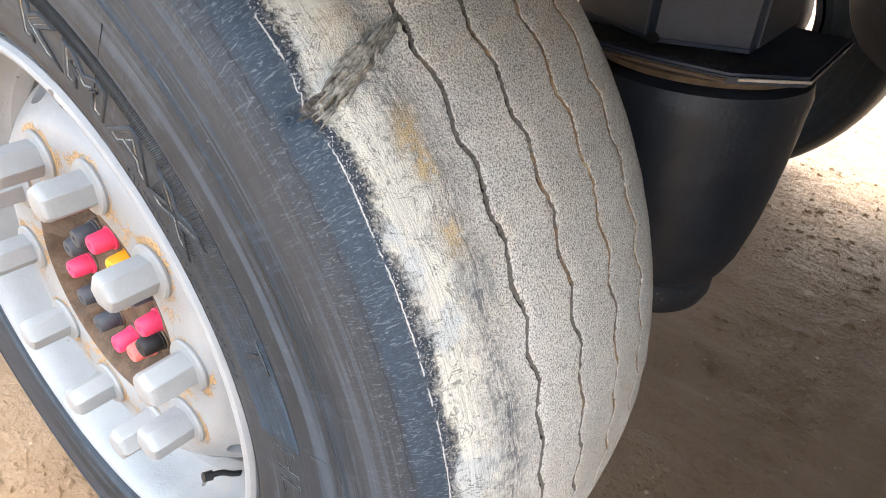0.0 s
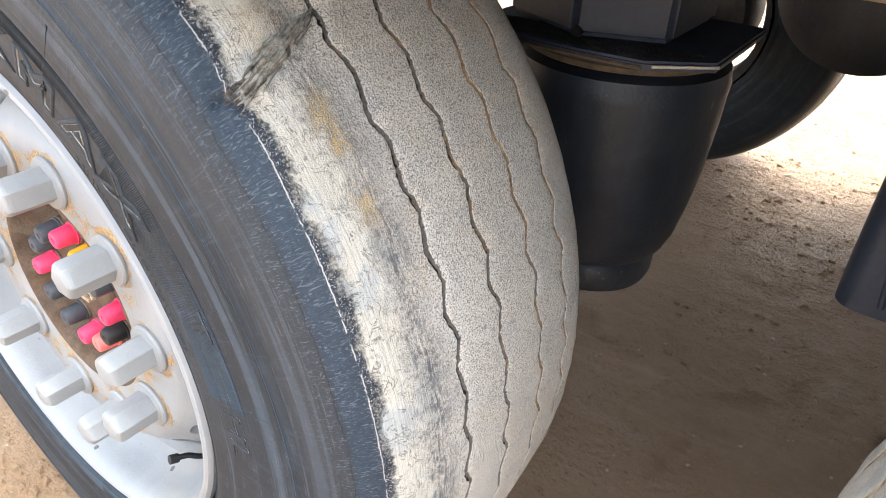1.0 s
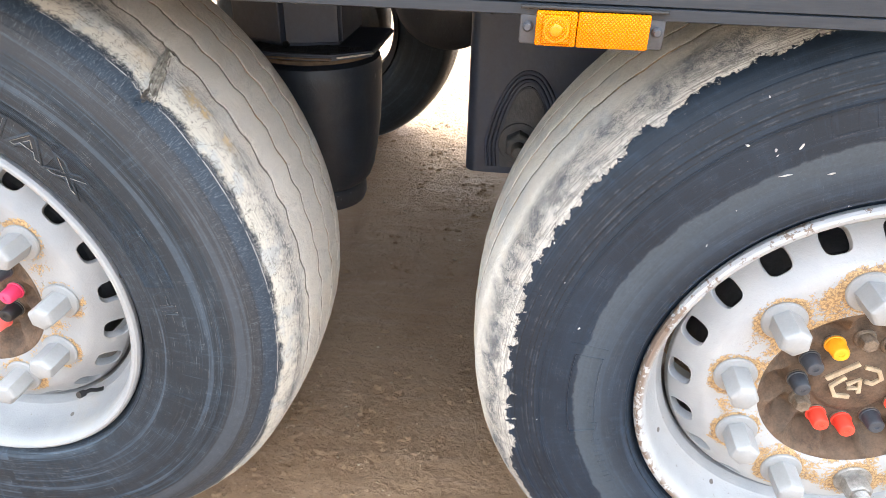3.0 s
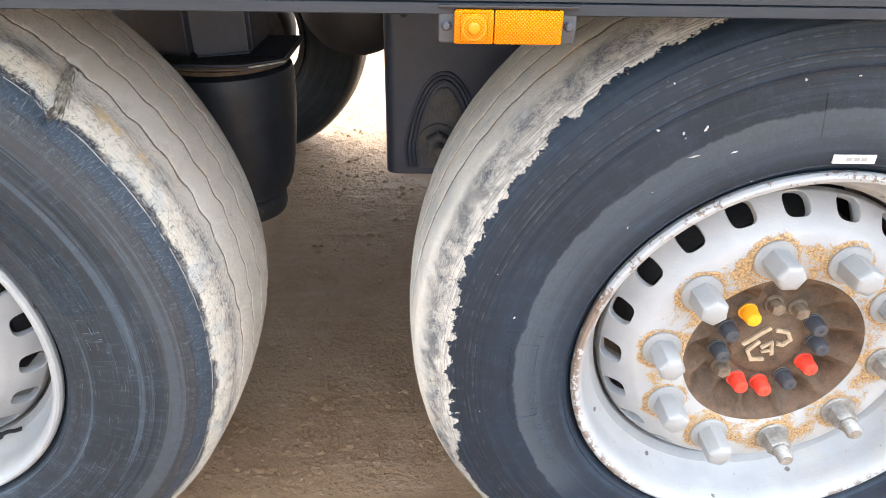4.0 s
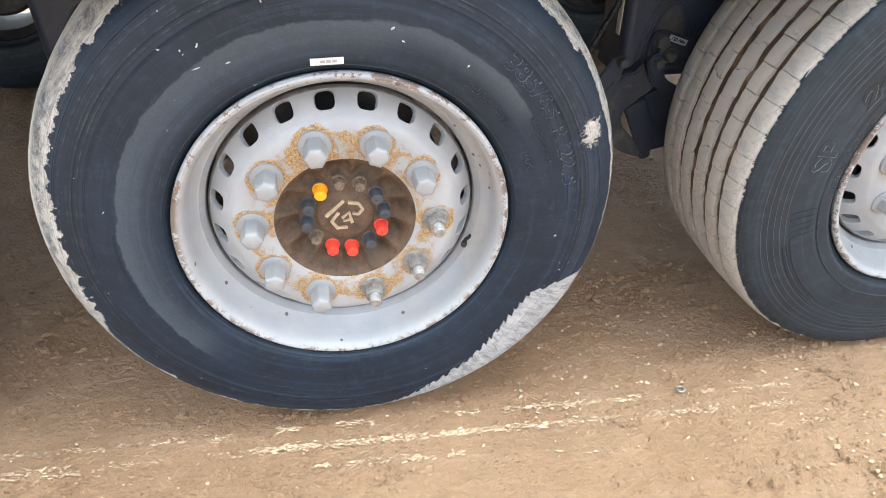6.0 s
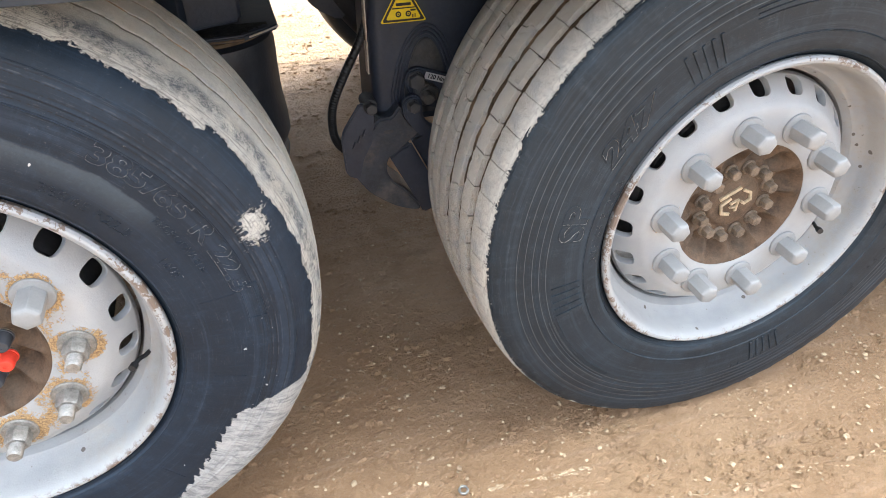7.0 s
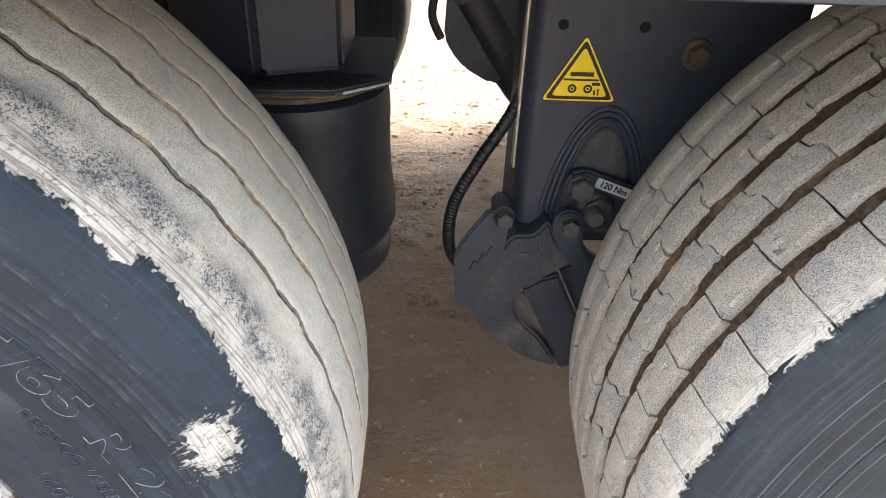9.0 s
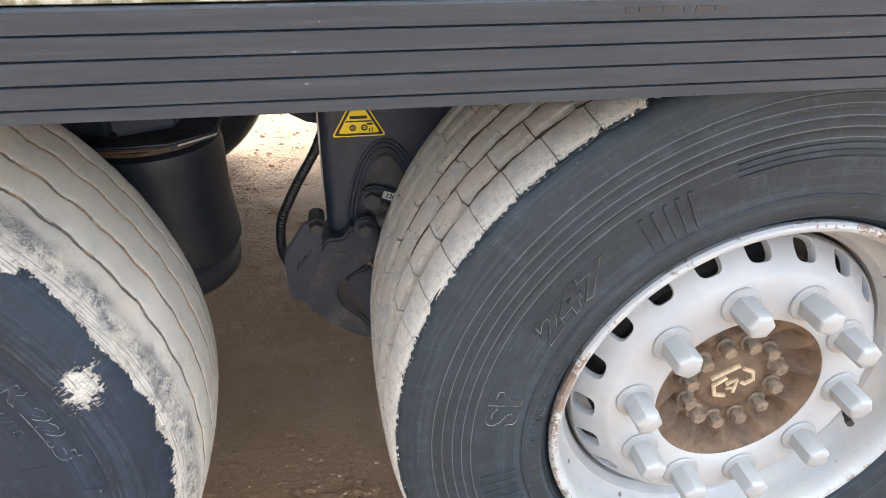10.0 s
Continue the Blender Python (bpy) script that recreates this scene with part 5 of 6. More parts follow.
bm = bmesh.new()
slab(bm, [(0.639, 0.551), (0.643, 0.474), (0.649, 0.462), (0.672, 0.452), (0.684, 0.500), (0.706, 0.540), (0.712, 0.597), (0.700, 0.626), (0.682, 0.627), (0.645, 0.572)], 0.476, 0.486, 0.003)
ap("side_plate", bm, M_STEEL)
for k in range(3):
    bm = bmesh.new()
    tube(bm, [(0.662 + 0.011 * k, 0.4752, 0.530 + 0.012 * k), (0.668 + 0.011 * k, 0.4745, 0.546 + 0.012 * k)], 0.0022, 6)
    ap("cast_mark", bm, M_STEEL)
bm = bmesh.new()
slab(bm, rounded([(0.721, 0.582), (0.702, 0.556), (0.680, 0.528), (0.667, 0.496), (0.661, 0.464), (0.668, 0.447), (0.692, 0.411), (0.715, 0.389), (0.754, 0.361), (0.796, 0.344), (0.809, 0.350), (0.787, 0.386), (0.774, 0.404), (0.759, 0.418), (0.742, 0.438), (0.734, 0.462),
          (0.740, 0.487), (0.757, 0.500), (0.774, 0.513), (0.812, 0.545), (0.793, 0.562), (0.779, 0.584), (0.767, 0.606), (0.749, 0.585)], 3), 0.484, 0.570)
ed = [e for e in bm.edges if abs(e.verts[0].co.y - 0.484) < 1e-4 and abs(e.verts[1].co.y - 0.484) < 1e-4]
bmesh.ops.bevel(bm, geom=ed, offset=0.0045, segments=3, affect="EDGES")
bmesh.ops.triangulate(bm, faces=[f for f in bm.faces if len(f.verts) > 4], ngon_method="EAR_CLIP")
fixn(bm)
ap("cast_shell", bm, M_CAST, "dusty cast arm shell")
bm = bmesh.new()
slab(bm, [(0.746, 0.480), (0.770, 0.498), (0.797, 0.507), (0.839, 0.420), (0.846, 0.330), (0.821, 0.322), (0.790, 0.390)], 0.500, 0.520, 0.004)
ap("link_plate", bm, M_STEEL)
bm = bmesh.new()
slab(bm, [(0.800, 0.506), (0.842, 0.526), (0.900, 0.50), (0.97, 0.45), (0.97, 0.36), (0.852, 0.338), (0.842, 0.420)], 0.520, 0.540, 0.004)
ap("link_plate", bm, M_STEEL)
# curved lever with an eye at its upper end
bm = bmesh.new()
oc = [(0.791 + 0.021 * math.cos(radians(a)), 0.617 + 0.021 * math.sin(radians(a))) for a in range(0, 181, 20)]
slab(bm, oc + [(0.771, 0.600), (0.779, 0.580), (0.800, 0.550), (0.839, 0.524), (0.880, 0.512), (0.90, 0.535), (0.853, 0.552), (0.825, 0.569), (0.812, 0.590)], 0.462, 0.481, 0.004)
ap("lever", bm, M_STEEL)
for px, pz, s_, y in ((0.807, 0.657, 0.030, 0.4955), (0.833, 0.627, 0.035, 0.4955), (0.791, 0.617, 0.022, 0.462), (0.704, 0.619, 0.022, 0.476)):
    bm = bmesh.new()
    hexbolt(bm, px, y, pz, s_, 0.014, s_ * 0.60)
    ap("arm_bolt", fixn(bm), M_DIRTY)
bm = bmesh.new()
lathe(bm, [(0.476, 0.0), (0.476, 0.015), (0.50, 0.0155), (0.52, 0.015), (0.52, 0.0)], 24, "y", (0.704, 0, 0.619))
ap("bushing", fixn(bm), M_DIRTY)
bm = bmesh.new()
slab(bm, [(0.784, 0.655), (0.792, 0.676), (0.812, 0.682), (0.90, 0.650), (0.90, 0.585), (0.840, 0.590), (0.812, 0.605), (0.790, 0.630)], 0.4960, 0.5135, 0.004)
ap("bolt_plate", bm, M_STEEL)
bm = bmesh.new()
lathe(bm, [(0.545, 0.0), (0.545, 0.030), (0.552, 0.033), (0.556, 0.033), (0.562, 0.026), (0.578, 0.026), (0.584, 0.0)], 24, "z", (0.742, 0.515, 0.0))
ap("ball_stud", fixn(bm), M_DIRTY)

chamber = thing("brake_chamber", (0.70, 0.80, 0.76), "black brake chamber with bracket beside the hanger", "brake chamber")
bm = bmesh.new()
tube(bm, [(-0.05, 0.0, 0.10), (-0.01, 0.0, 0.04), (0.03, 0.0, -0.02), (0.075, 0.0, -0.075)], 0.040, 16)
part("push_rod_housing", bm, M_BAG, chamber)
bm = bmesh.new()
slab(bm, [(-0.075, 0.12), (-0.080, 0.02), (-0.068, -0.004), (-0.045, -0.03), (0.0, -0.055), (0.03, -0.05), (0.05, 0.0), (0.05, 0.12)], -0.03, 0.0, 0.006)
part("mounting_bracket", bm, M_STEEL, chamber)

bm = bmesh.new()
tube(bm, [(-0.085, -0.035, 0.02), (-0.10, -0.04, 0.06), (-0.085, -0.04, 0.115), (-0.05, -0.035, 0.15)], 0.007, 10)
part("brake_hose", bm, M_BLACK, chamber)
bm = bmesh.new()
hexbolt(bm, -0.055, -0.03, 0.085, 0.020, 0.012, 0.014)
part("chamber_bolt", fixn(bm), M_DIRTY, chamber)

bm = bmesh.new()
box(bm, -0.690, -0.648, 0.585, 0.600, 0.895, 0.960, 0.002)
tpart("floor_bracket", bm, M_TAN, "small tan bracket under the floor")

# rubber hose
bm = bmesh.new()
tube(bm, [(0.745, 0.60, 0.80), (0.712, 0.565, 0.732), (0.672, 0.55, 0.669), (0.640, 0.545, 0.606), (0.632, 0.54, 0.555), (0.640, 0.535, 0.515), (0.672, 0.52, 0.485)], lambda t: 0.0092 + 0.0006 * math.sin(t * 420), 12, 40)
hose = tagged(part("air_hose", bm, M_BLACK), "black corrugated air hose running to the lift arm", "hose")

# ---- wheel chock behind the third wheel ----
bm = bmesh.new()
slab(bm, [(2.19, 0.0), (2.60, 0.0), (2.60, 0.03), (2.50, 0.10), (2.42, 0.19), (2.36, 0.30), (2.22, 0.30), (2.19, 0.27)], 0.16, 0.42, 0.008)
for k in range(4):
    box(bm, 2.182, 2.192, 0.185 + 0.058 * k, 0.215 + 0.058 * k, 0.03, 0.25, 0.003)
tagged(part("wheel_chock", bm, M_BLACK), "black plastic wheel chock standing on the sand", "wheel chock")

# ---- stickers ----
def sticker():
    st = thing("warning_sticker", (0.791, 0.5175, 0.806), "yellow triangular warning sticker with black border", "sticker")
    def tri(g, y, mat, nm):
        corners = [Vector((-0.0475 - g * 1.73, -0.037 - g)), Vector((0.0475 + g * 1.73, -0.037 - g)), Vector((0.0, 0.0455 + g * 2))]
        out = []
        for k in range(3):
            p, a, b = corners[k], corners[k - 1], corners[(k + 1) % 3]
            p1, p2 = p + (a - p).normalized() * 0.007, p + (b - p).normalized() * 0.007
            out += [tuple((1 - t) ** 2 * p1 + 2 * t * (1 - t) * p + t * t * p2) for t in (0, 0.25, 0.5, 0.75, 1)]
        part(nm, slab(bmesh.new(), out, y, y + 0.0006), mat, st, smooth=False)
    tri(0.004, 0.0, M_YELLOW, "backing")
    tri(0.0015, -0.0007, M_INK, "border")
    tri(-0.0035, -0.0014, M_YELLOW, "field")
    for x0, x1, z0, z1 in ((-0.026, 0.026, -0.0100, -0.0075), (-0.017, 0.017, -0.0035, 0.0025)):
        part("print_bar", box(bmesh.new(), x0, x1, -0.0026, -0.0016, z0, z1), M_INK, st, smooth=False)
    for x0, x1, z0, z1 in ((0.016, 0.028, -0.0165, -0.0125), (0.020, 0.0225, -0.031, -0.024), (0.0255, 0.0275, -0.031, -0.022)):
        part("print_bar", box(bmesh.new(), x0, x1, -0.0026, -0.0016, z0, z1), M_INK, st, smooth=False)
    for cx in (-0.012, 0.011):
        bm = bmesh.new()
        lathe(bm, [(-0.0016, 0.0), (-0.0024, 0.0), (-0.0024, 0.0018), (-0.0016, 0.0018)], 12, "y", (cx, 0, -0.022))
        part("printed_dot", fixn(bm), M_INK, st, smooth=False)
        bm = bmesh.new()
        lathe(bm, [(-0.0016, 0.0035), (-0.0026, 0.0035), (-0.0026, 0.0065), (-0.0016, 0.0065)], 20, "y", (cx, 0, -0.022))
        part("printed_ring", fixn(bm), M_INK, st, smooth=False)
    return st


sticker().scale = (0.88, 1.0, 0.88)
tl = thing("torque_label", pose(0.8515, 0.4945, 0.6560, 0, 20, 0), "small white torque label with black print", "label")
part("backing", box(bmesh.new(), -0.026, 0.026, -0.0005, 0.0005, -0.0075, 0.0075), M_LABEL, tl, smooth=False)


def flat_text(word, size, parent, y, material):
    cu = bpy.data.curves.new("tmp", "FONT")
    cu.body, cu.size, cu.align_x, cu.align_y, cu.extrude, cu.offset = word, size, "CENTER", "CENTER", 0.0003, 0.00035
    ob = new("tmp", cu)
    me = bpy.data.meshes.new_from_object(ob.evaluated_get(bpy.context.evaluated_depsgraph_get()))
    bpy.data.objects.remove(ob)
    bm = bmesh.new()
    bm.from_mesh(me)
    bpy.data.meshes.remove(me)
    for v in bm.verts:
        v.co = Vector((v.co.x, y - v.co.z, v.co.y))
    return part("print", fixn(bm), material, parent, smooth=False)


flat_text("120 Nm", 0.0125, tl, -0.001, M_INK)

# ---- side marker lamp ----
lamp = thing("marker_lamp", (-0.43, -0.045, 1.000), "amber side marker lamp with reflector in dark holder", "lamp")
bm = bmesh.new()
box(bm, -0.067, 0.067, -0.004, 0.022, -0.017, 0.016, 0.003)
part("holder", bm, M_GREY, lamp)
bm = bmesh.new()
box(bm, -0.067, 0.067, -0.010, 0.0, 0.0165, 0.0195, 0.001)
part("visor", bm, M_BLACK, lamp)
bm = bmesh.new()
box(bm, -0.052, -0.014, -0.013, -0.0045, -0.016, 0.0155, 0.002)
box(bm, -0.046, -0.020, -0.0155, -0.0125, -0.0135, 0.0130, 0.002)
lathe(bm, [(-0.0150, 0.011), (-0.0170, 0.010), (-0.0185, 0.0), ], 24, "y", (-0.033, 0, 0.0))
part("lens", bm, M_REFL, lamp, "clear amber lens")
bm = bmesh.new()
lathe(bm, [(-0.0150, 0.0122), (-0.0168, 0.0117), (-0.0168, 0.0095), (-0.0150, 0.0090)], 28, "y", (-0.033, 0, 0.0))
lathe(bm, [(-0.0195, 0.0), (-0.0200, 0.003), (-0.0190, 0.0055), (-0.0165, 0.006)], 20, "y", (-0.033, 0, 0.0))
part("bulb_ring", fixn(bm), M_AMBER, lamp)
bm = bmesh.new()
box(bm, -0.0135, 0.052, -0.0125, -0.0045, -0.016, 0.0155, 0.0015)
part("reflector", bm, M_REFL, lamp, "hatched amber reflector")
for sx in (-0.0595, 0.0595):
    bm = bmesh.new()
    hexbolt(bm, sx, -0.004, 0.0, 0.006, 0.003, 0.0045)
    part("screw", fixn(bm), M_GREY, lamp)
bm = bmesh.new()
box(bm, -0.05, 0.05, 0.0225, 0.030, -0.012, 0.0155)
part("holder_foot", bm, M_STEEL, lamp)

# ---- sidewall lettering ----
for ch, th in (("K", 70), ("M", 60), ("A", 50.5), ("X", 41.3)):
    lettering(ch, 0.0395, th, 0.3415, None, wheel_a, M_TYRE1, squeeze=1.6, bold=0.0016, outline=0.0017)
lettering("T", 0.034, 23.5, 0.360, None, wheel_a, M_TYRE1, squeeze=1.4)
lettering("HL", 0.034, 6.5, 0.356, None, wheel_a, M_TYRE1, squeeze=1.3)
lettering("385/65 R 22.5", 0.038, 28, 0.404, None, wheel_b, M_TYRE2, squeeze=1.3, bold=0.0014, outline=0.00045)
lettering("385/65 R22.5", 0.020, 42, 0.338, None, wheel_b, M_TYRE2, squeeze=1.1)
lettering("160K", 0.020, 20, 0.342, None, wheel_b, M_TYRE2)
lettering("REGROOVABLE", 0.015, 24, 0.379, None, wheel_b, M_TYRE2)
lettering("SP", 0.060, 170, 0.358, None, wheel_c, M_TYRE3, squeeze=1.1, bold=0.0026, outline=0.0011)
lettering("247", 0.050, 145, 0.358, None, wheel_c, M_TYRE3, squeeze=1.4, shear=0.3, bold=0.0024, outline=0.0011)
lettering("385/65 R 22.5", 0.022, 170, 0.318, None, wheel_c, M_TYRE3, squeeze=1.3)


def ring_bar(parent, material, r0, r1, a0, a1, h=0.0011, name="moulded_bar"):
    """A raised piece of a ring on the sidewall, from turn a0 to a1 in degrees."""
    bm = bmesh.new()
    n = max(2, int(abs(a1 - a0) / 3))
    rows = []
    for i in range(n + 1):
        a = radians(a0 + (a1 - a0) * i / n)
        rows.append([bm.verts.new((r * math.cos(a), side_y(r) - d, r * math.sin(a))) for r, d in ((r0, -0.0005), (r0 + 0.0006, h), ((r0 + r1) / 2, h), (r1 - 0.0006, h), (r1, -0.0005))])
    for A, B in zip(rows, rows[1:]):
        for k in range(4):
            bm.faces.new((A[k], A[k + 1], B[k + 1], B[k]))
    bm.faces.new(rows[0])
    bm.faces.new(rows[-1][::-1])
    return part(name, side_uv(fixn(bm)), material, parent)


# fine radial hatching beside the big letters
bm = bmesh.new()
for i in range(330):
    a = radians(12 + i * 0.24)
    q = [bm.verts.new((r * math.cos(a + d + k), side_y(r) - h, r * math.sin(a + d + k))) for r, k in ((0.3735 if a > 0.80 else 0.344, 0.0), (0.389, -0.012)) for d, h in ((-0.0017, -0.0001), (0.0, 0.0008), (0.0017, -0.0001))]
    bm.faces.new((q[0], q[1], q[4], q[3]))
    bm.faces.new((q[1], q[2], q[5], q[4]))
tagged(part("moulded_hatching", side_uv(bm), M_TYRE1, wheel_a), kind="stuff")
# strands of torn rubber along the tear in the first tyre
rt = random.Random(12)
bm = bmesh.new()
for k in range(34):
    off_ = rt.gauss(0, 0.5)
    f0, f1 = rt.uniform(0.0, 0.45), rt.uniform(0.6, 1.05)
    pts = []
    for i in range(6):
        f = f0 + (f1 - f0) * i / 5
        sp = (0.003 + 0.013 * f) * off_
        px = 0.002 - 0.034 * f + sp * 0.9 + rt.gauss(0, 0.0012)
        py = 0.121 - 0.075 * f + sp * 0.45 + rt.gauss(0, 0.0012)
        rr = (TREAD_R(py) if py > 0.072 else np.interp(py, [0.031, 0.043, 0.056, 0.072], [0.492, 0.502, 0.510, 0.5175])) + 0.0042 + rt.uniform(-0.0035, 0.001)
        a = radians(45) + px / 0.515
        pts.append((rr * math.cos(a), py, rr * math.sin(a)))
    wd = rt.uniform(0.0005, 0.0015)
    tube(bm, pts, lambda t, wd=wd: wd * (0.35 + 1.3 * math.sin(math.pi * min(1, t + 0.02)) * (0.7 + 0.3 * math.sin(t * 40))), 6)
tagged(part("torn_rubber", bm, M_TORN, wheel_a, "frayed strands of torn rubber"), kind="stuff")
# flecks of dried mud that stuck to the second tyre
bm = bmesh.new()
spots = [(-0.197, 0.324, 0.0022, 3.2), (0.02, 0.458, 0.0035, 1.8), (-0.214, 0.352, 0.002, 1.4), (-0.150, 0.330, 0.0018, 2.4)]
spots += [(-0.117, 0.290, 0.0024, 2.0), (-0.189, 0.358, 0.0022, 1.8), (-0.273, 0.402, 0.003, 1.1), (-0.234, 0.408, 0.0022, 1.4), (0.243, 0.417, 0.0035, 1.3), (0.013, 0.461, 0.0035, 2.0)]
for k in range(34):
    a, r = radians(rt.uniform(-70, 230)), 0.34 + 0.14 * rt.random() ** 0.6
    spots.append((r * math.cos(a), r * math.sin(a), 0.0007 + 0.0028 * rt.random() ** 4, rt.uniform(0.6, 2.5)))
for x, z, s_, st in spots:
    n, ph, r = 8, rt.uniform(0, 6.3), math.hypot(x, z)
    tr = rt.uniform(0, 3.14)
    top, low_ = [], []
    for i in range(n):
        a = 2 * math.pi * i / n
        q = s_ * rt.uniform(0.55, 1.25)
        dx, dz = q * math.cos(a) * st, q * math.sin(a) / st ** 0.5
        px, pz = x + dx * math.cos(tr) - dz * math.sin(tr), z + dx * math.sin(tr) + dz * math.cos(tr)
        yy = side_y(math.hypot(px, pz))
        low_.append(bm.verts.new((px, yy + 0.0004, pz)))
        top.append(bm.verts.new((x + (px - x) * 0.8, yy - 0.0005 - 0.0008 * rt.random(), z + (pz - z) * 0.8)))
    for i in range(n):
        bm.faces.new((low_[i], low_[(i + 1) % n], top[(i + 1) % n], top[i]))
    bm.faces.new(top)
tagged(part("mud_flecks", fixn(bm), M_FLECK, wheel_b, "dried pale mud flecks"), kind="stuff")
# radial mould seams
for a in (98.5, 61, 8, -16, -52, 170):
    ring_bar(wheel_b, M_TYRE2, 0.308, 0.405, a, a + 0.25, 0.0008, "mould_seam")
for a in (58, 12, -20):
    ring_bar(wheel_a, M_TYRE1, 0.312, 0.42, a, a + 0.22, 0.0007, "mould_seam")
# frames and bars moulded on the sidewalls
for r0, r1, a0, a1 in ((0.355, 0.3575, 173, 193), (0.392, 0.3945, 173, 193), (0.355, 0.3945, 172.6, 173), (0.355, 0.3945, 193, 193.4)):
    ring_bar(wheel_b, M_TYRE2, r0, r1, a0, a1)
for r0, r1, a0, a1 in ((0.412, 0.4145, 1, 9), (0.438, 0.4405, 1, 9), (0.412, 0.4405, 0.6, 1), (0.412, 0.4405, 9, 9.4)):
    ring_bar(wheel_b, M_TYRE2, r0, r1, a0, a1)
for k in range(5):
    ring_bar(wheel_c, M_TYRE3, 0.352, 0.406, -171 + 2.4 * k, -170.2 + 2.4 * k, 0.0020)
    ring_bar(wheel_c, M_TYRE3, 0.350, 0.402, 116 + 2.2 * k, 116.8 + 2.2 * k, 0.0020)
    ring_bar(wheel_c, M_TYRE3, 0.352, 0.406, -74 + 2.4 * k, -73.2 + 2.4 * k, 0.0020)
for r in (0.392, 0.400, 0.408):
    ring_bar(wheel_c, M_TYRE3, r, r + 0.0018, 72, 108, 0.0018)
    ring_bar(wheel_c, M_TYRE3, r + 0.012, r + 0.0138, -160, -128, 0.0018)
strokes = random.Random(4)


def moulded_strokes(parent, material, r0, r1, a0, step_, n, h):
    """Moulded writing too worn to read: thin upright and level strokes."""
    for k in range(n):
        a = a0 + step_ * k
        w = abs(step_) * 0.6
        ring_bar(parent, material, r0, r1, a, a + 0.45, h, "moulded_stroke")
        if strokes.random() < 0.7:
            ring_bar(parent, material, r0, r1, a - w, a - w + 0.45, h, "moulded_stroke")
        if strokes.random() < 0.75:
            q = strokes.choice((r0, (r0 + r1) / 2, r1 - 0.003))
            ring_bar(parent, material, q, q + 0.0028, a, a - w, h, "moulded_stroke")


moulded_strokes(wheel_c, M_TYRE3, 0.390, 0.414, -8, -7, 6, 0.0011)
moulded_strokes(wheel_c, M_TYRE3, 0.400, 0.414, -58, -4, 6, 0.0008)
moulded_strokes(wheel_b, M_TYRE2, 0.402, 0.428, 155, -6, 9, 0.0003)
moulded_strokes(wheel_b, M_TYRE2, 0.405, 0.435, -70, -6, 8, 0.0003)
moulded_strokes(wheel_b, M_TYRE2, 0.352, 0.366, -150, -3.4, 9, 0.0006)
moulded_strokes(wheel_a, M_TYRE1, 0.318, 0.328, 50, -2.4, 14, 0.0006)
tag = thing("tyre_label", (-0.006, 0.011, 0.842), "small white paper label stuck on tyre sidewall", "label")
part("paper", box(bmesh.new(), -0.0255, 0.0255, -0.001, 0.001, -0.0055, 0.0055, 0.0004), M_LABEL, tag, smooth=False)
for x0, x1 in ((-0.010, -0.003), (-0.001, 0.006), (0.008, 0.015)):
    part("print_bar", box(bmesh.new(), x0, x1, -0.0013, -0.0011, -0.002, 0.002), M_CAP, tag, smooth=False)

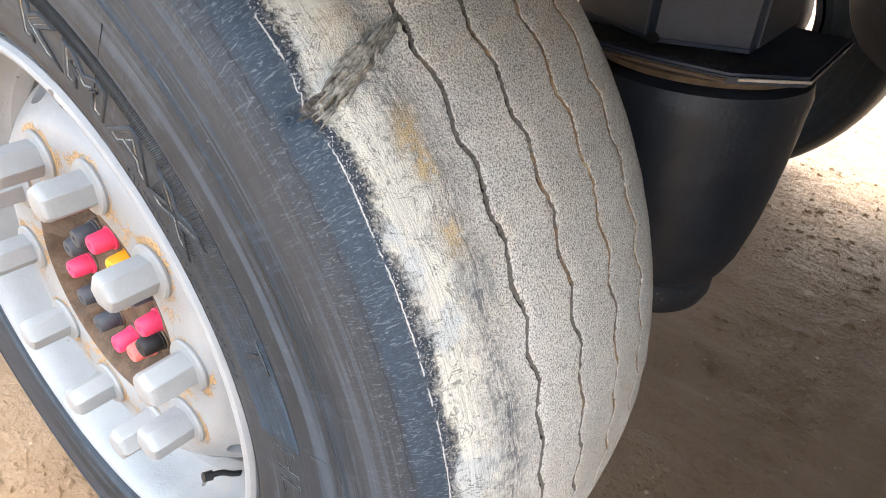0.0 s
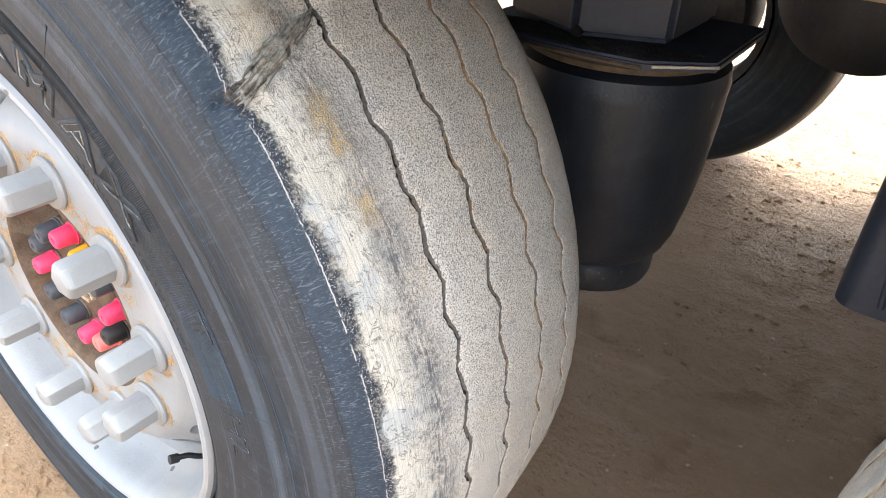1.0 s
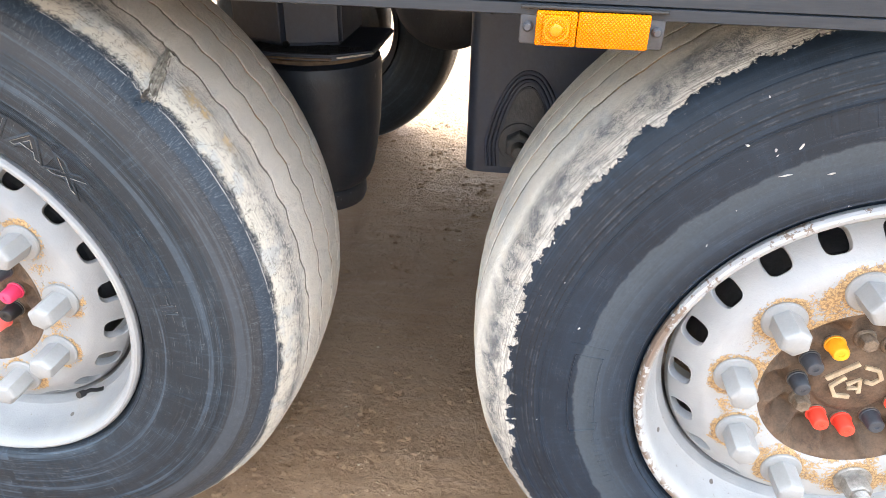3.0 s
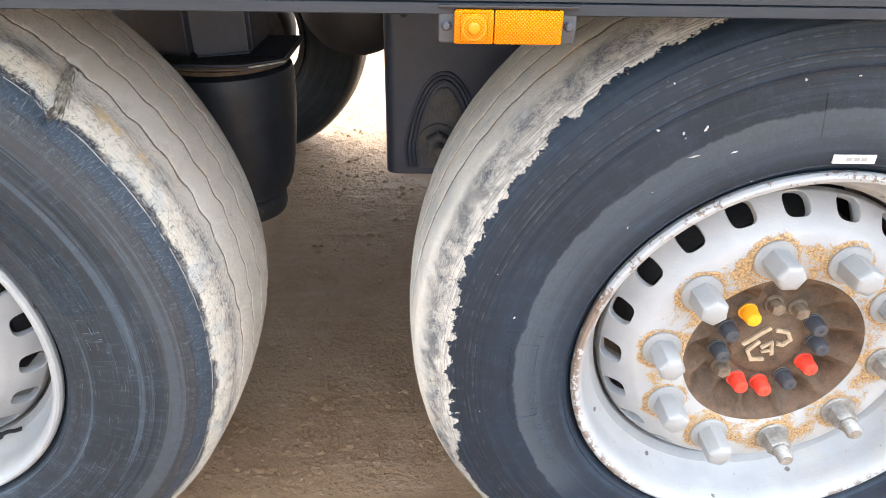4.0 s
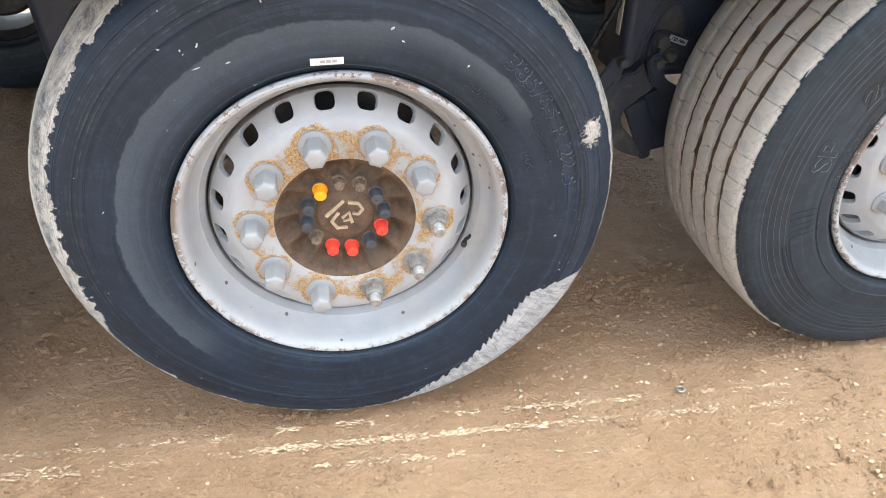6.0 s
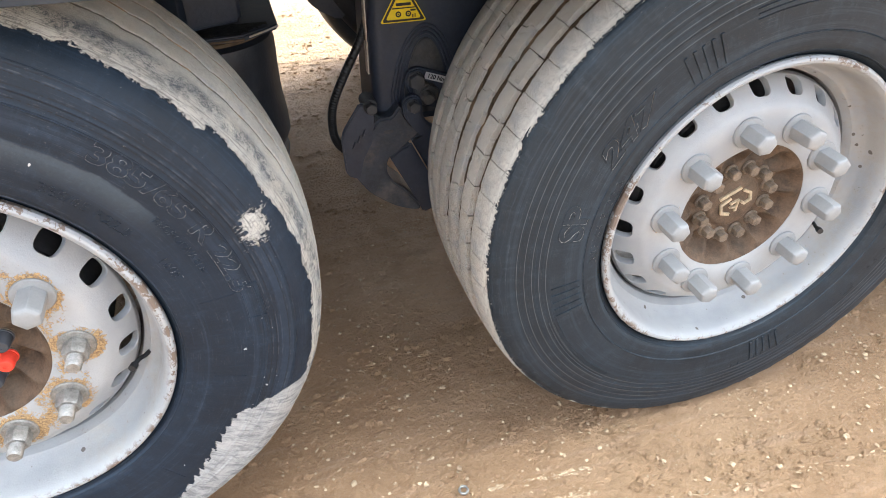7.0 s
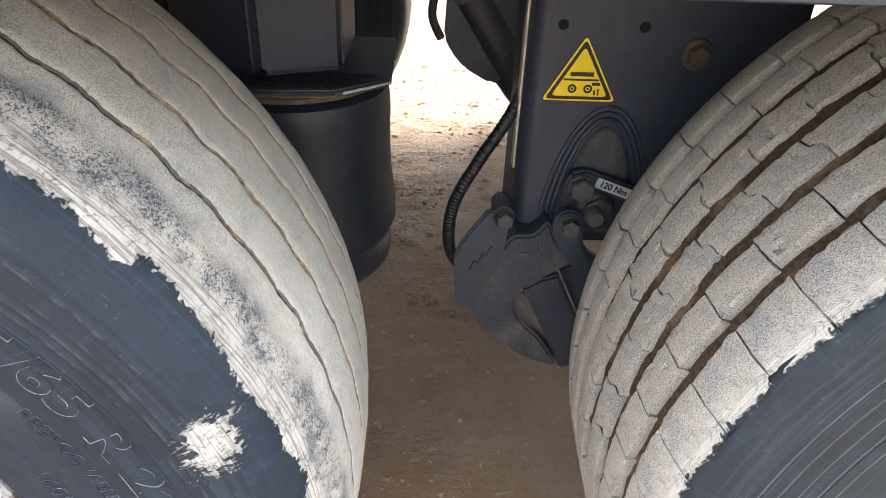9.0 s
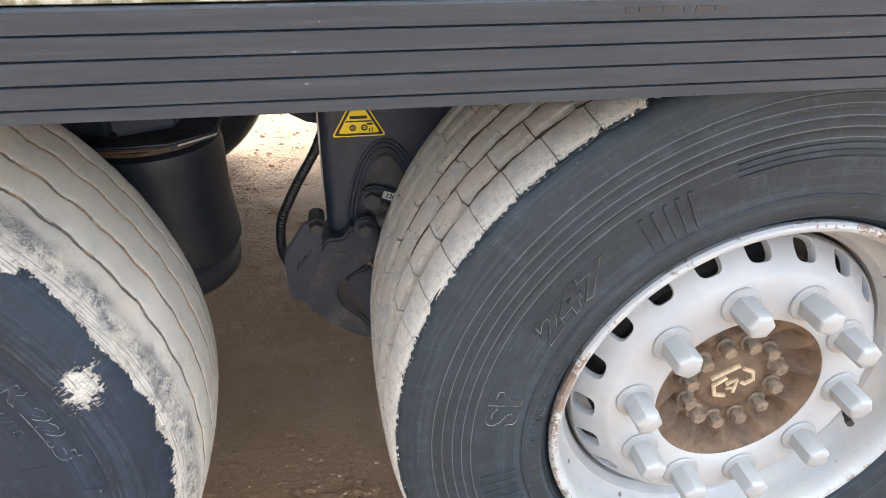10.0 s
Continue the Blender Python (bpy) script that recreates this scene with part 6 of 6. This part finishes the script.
# ---- tread blocks of the third tyre ----
def block_mesh(y0, y1, ang, skew, chip, hook):
    """One tread block: a curved slab with slightly chamfered edges, centred on the turn 0."""
    bm = bmesh.new()
    n = 10
    rows = []
    for i in range(n + 1):
        f = i / n
        a = (f - 0.5) * ang
        wob = chip.gauss(0, 0.0013)
        edge = 0.0004 if i in (0, n) else 0.0
        sk = skew * (f - 0.5)
        prof = []
        span = [y0 + (y1 - y0) * f2 for f2 in (0.04, 0.3, 0.46, 0.54, 0.7, 0.96)]
        for y, dr in ((y0 + 0.0002, -0.0125), (y0, -0.0006 - edge), *[(q, -edge) for q in span], (y1, -0.0006 - edge), (y1 - 0.0002, -0.0125)):
            yy = y + sk
            far = abs(yy - 0.2025)
            r = 0.5290 - 0.30 * far ** 2 - 40.0 * max(0.0, far - 0.115) ** 3 + dr
            if dr > -0.012:
                yy += wob if y <= y0 + 0.001 or y >= y1 - 0.001 else 0.0
                a2 = a + (chip.gauss(0, 0.0010) if i in (0, n) else 0.0) + hook * max(-1.0, min(1.0, (y - (y0 + y1) / 2) / 0.0025))
                r -= abs(chip.gauss(0, 0.0002)) * (11 if chip.random() < 0.07 else 1)
            else:
                a2 = a + (-hook if y < (y0 + y1) / 2 else hook)
            prof.append(bm.verts.new((r * math.cos(a2), yy, r * math.sin(a2))))
        rows.append(prof)
    for A, B in zip(rows, rows[1:]):
        for k in range(len(A) - 1):
            bm.faces.new((A[k], A[k + 1], B[k + 1], B[k]))
    bm.faces.new(rows[0][::-1])
    bm.faces.new(rows[-1])
    fixn(bm)
    uvl = bm.loops.layers.uv.new("UVMap")
    for fc in bm.faces:
        for lp in fc.loops:
            c = lp.vert.co
            lp[uvl].uv = (0.25 + math.atan2(c.z, c.x) / (2 * math.pi), 0.246 + (c.y - 0.030) * 0.9)
    me = bpy.data.meshes.new("tread_block")
    bm.normal_update()
    bm.to_mesh(me)
    bm.free()
    me.shade_smooth()
    me.set_sharp_from_angle(angle=radians(28))
    me.materials.append(M_TYRE3)
    return me


RIBS3 = [(0.030, 0.083, 3.15), (0.1035, 0.1365, 3.65), (0.1570, 0.193, 1.05), (0.2165, 0.2535, 4.7), (0.2740, 0.3045, 2.0), (0.3245, 0.374, 3.0)]
COUNT = 57
rest = bmesh.new()
for k, (ya, yb, sipe) in enumerate(RIBS3):
    kinds = [block_mesh(ya, yb, 2 * math.pi / COUNT - 0.0031, 0.0022 if k % 2 else -0.0022, random.Random(40 + 9 * k + q), (0.0, 0.0, 0.009, -0.009, 0.0, 0.0)[k]) for q in range(6)]
    for i in range(COUNT):
        a = 360 / COUNT * (i + 0.5) + sipe
        deg = a % 360
        me = kinds[(i * 7 + i // 5) % 6]
        m = pose(0, 0, 0, 0, -a, 0)
        if 60 < deg < 228:
            ob = new("tread_block", me)
            ob.parent = wheel_c
            ob.matrix_basis = m
        elif not 250 < deg < 290:
            tmp = me.copy()
            tmp.transform(m)
            rest.from_mesh(tmp)
            bpy.data.meshes.remove(tmp)
me = bpy.data.meshes.new("far_tread")
rest.to_mesh(me)
rest.free()
me.materials.append(M_TYRE3)
ob = tagged(new("far_tread", me), kind="stuff")
ob.parent = wheel_c
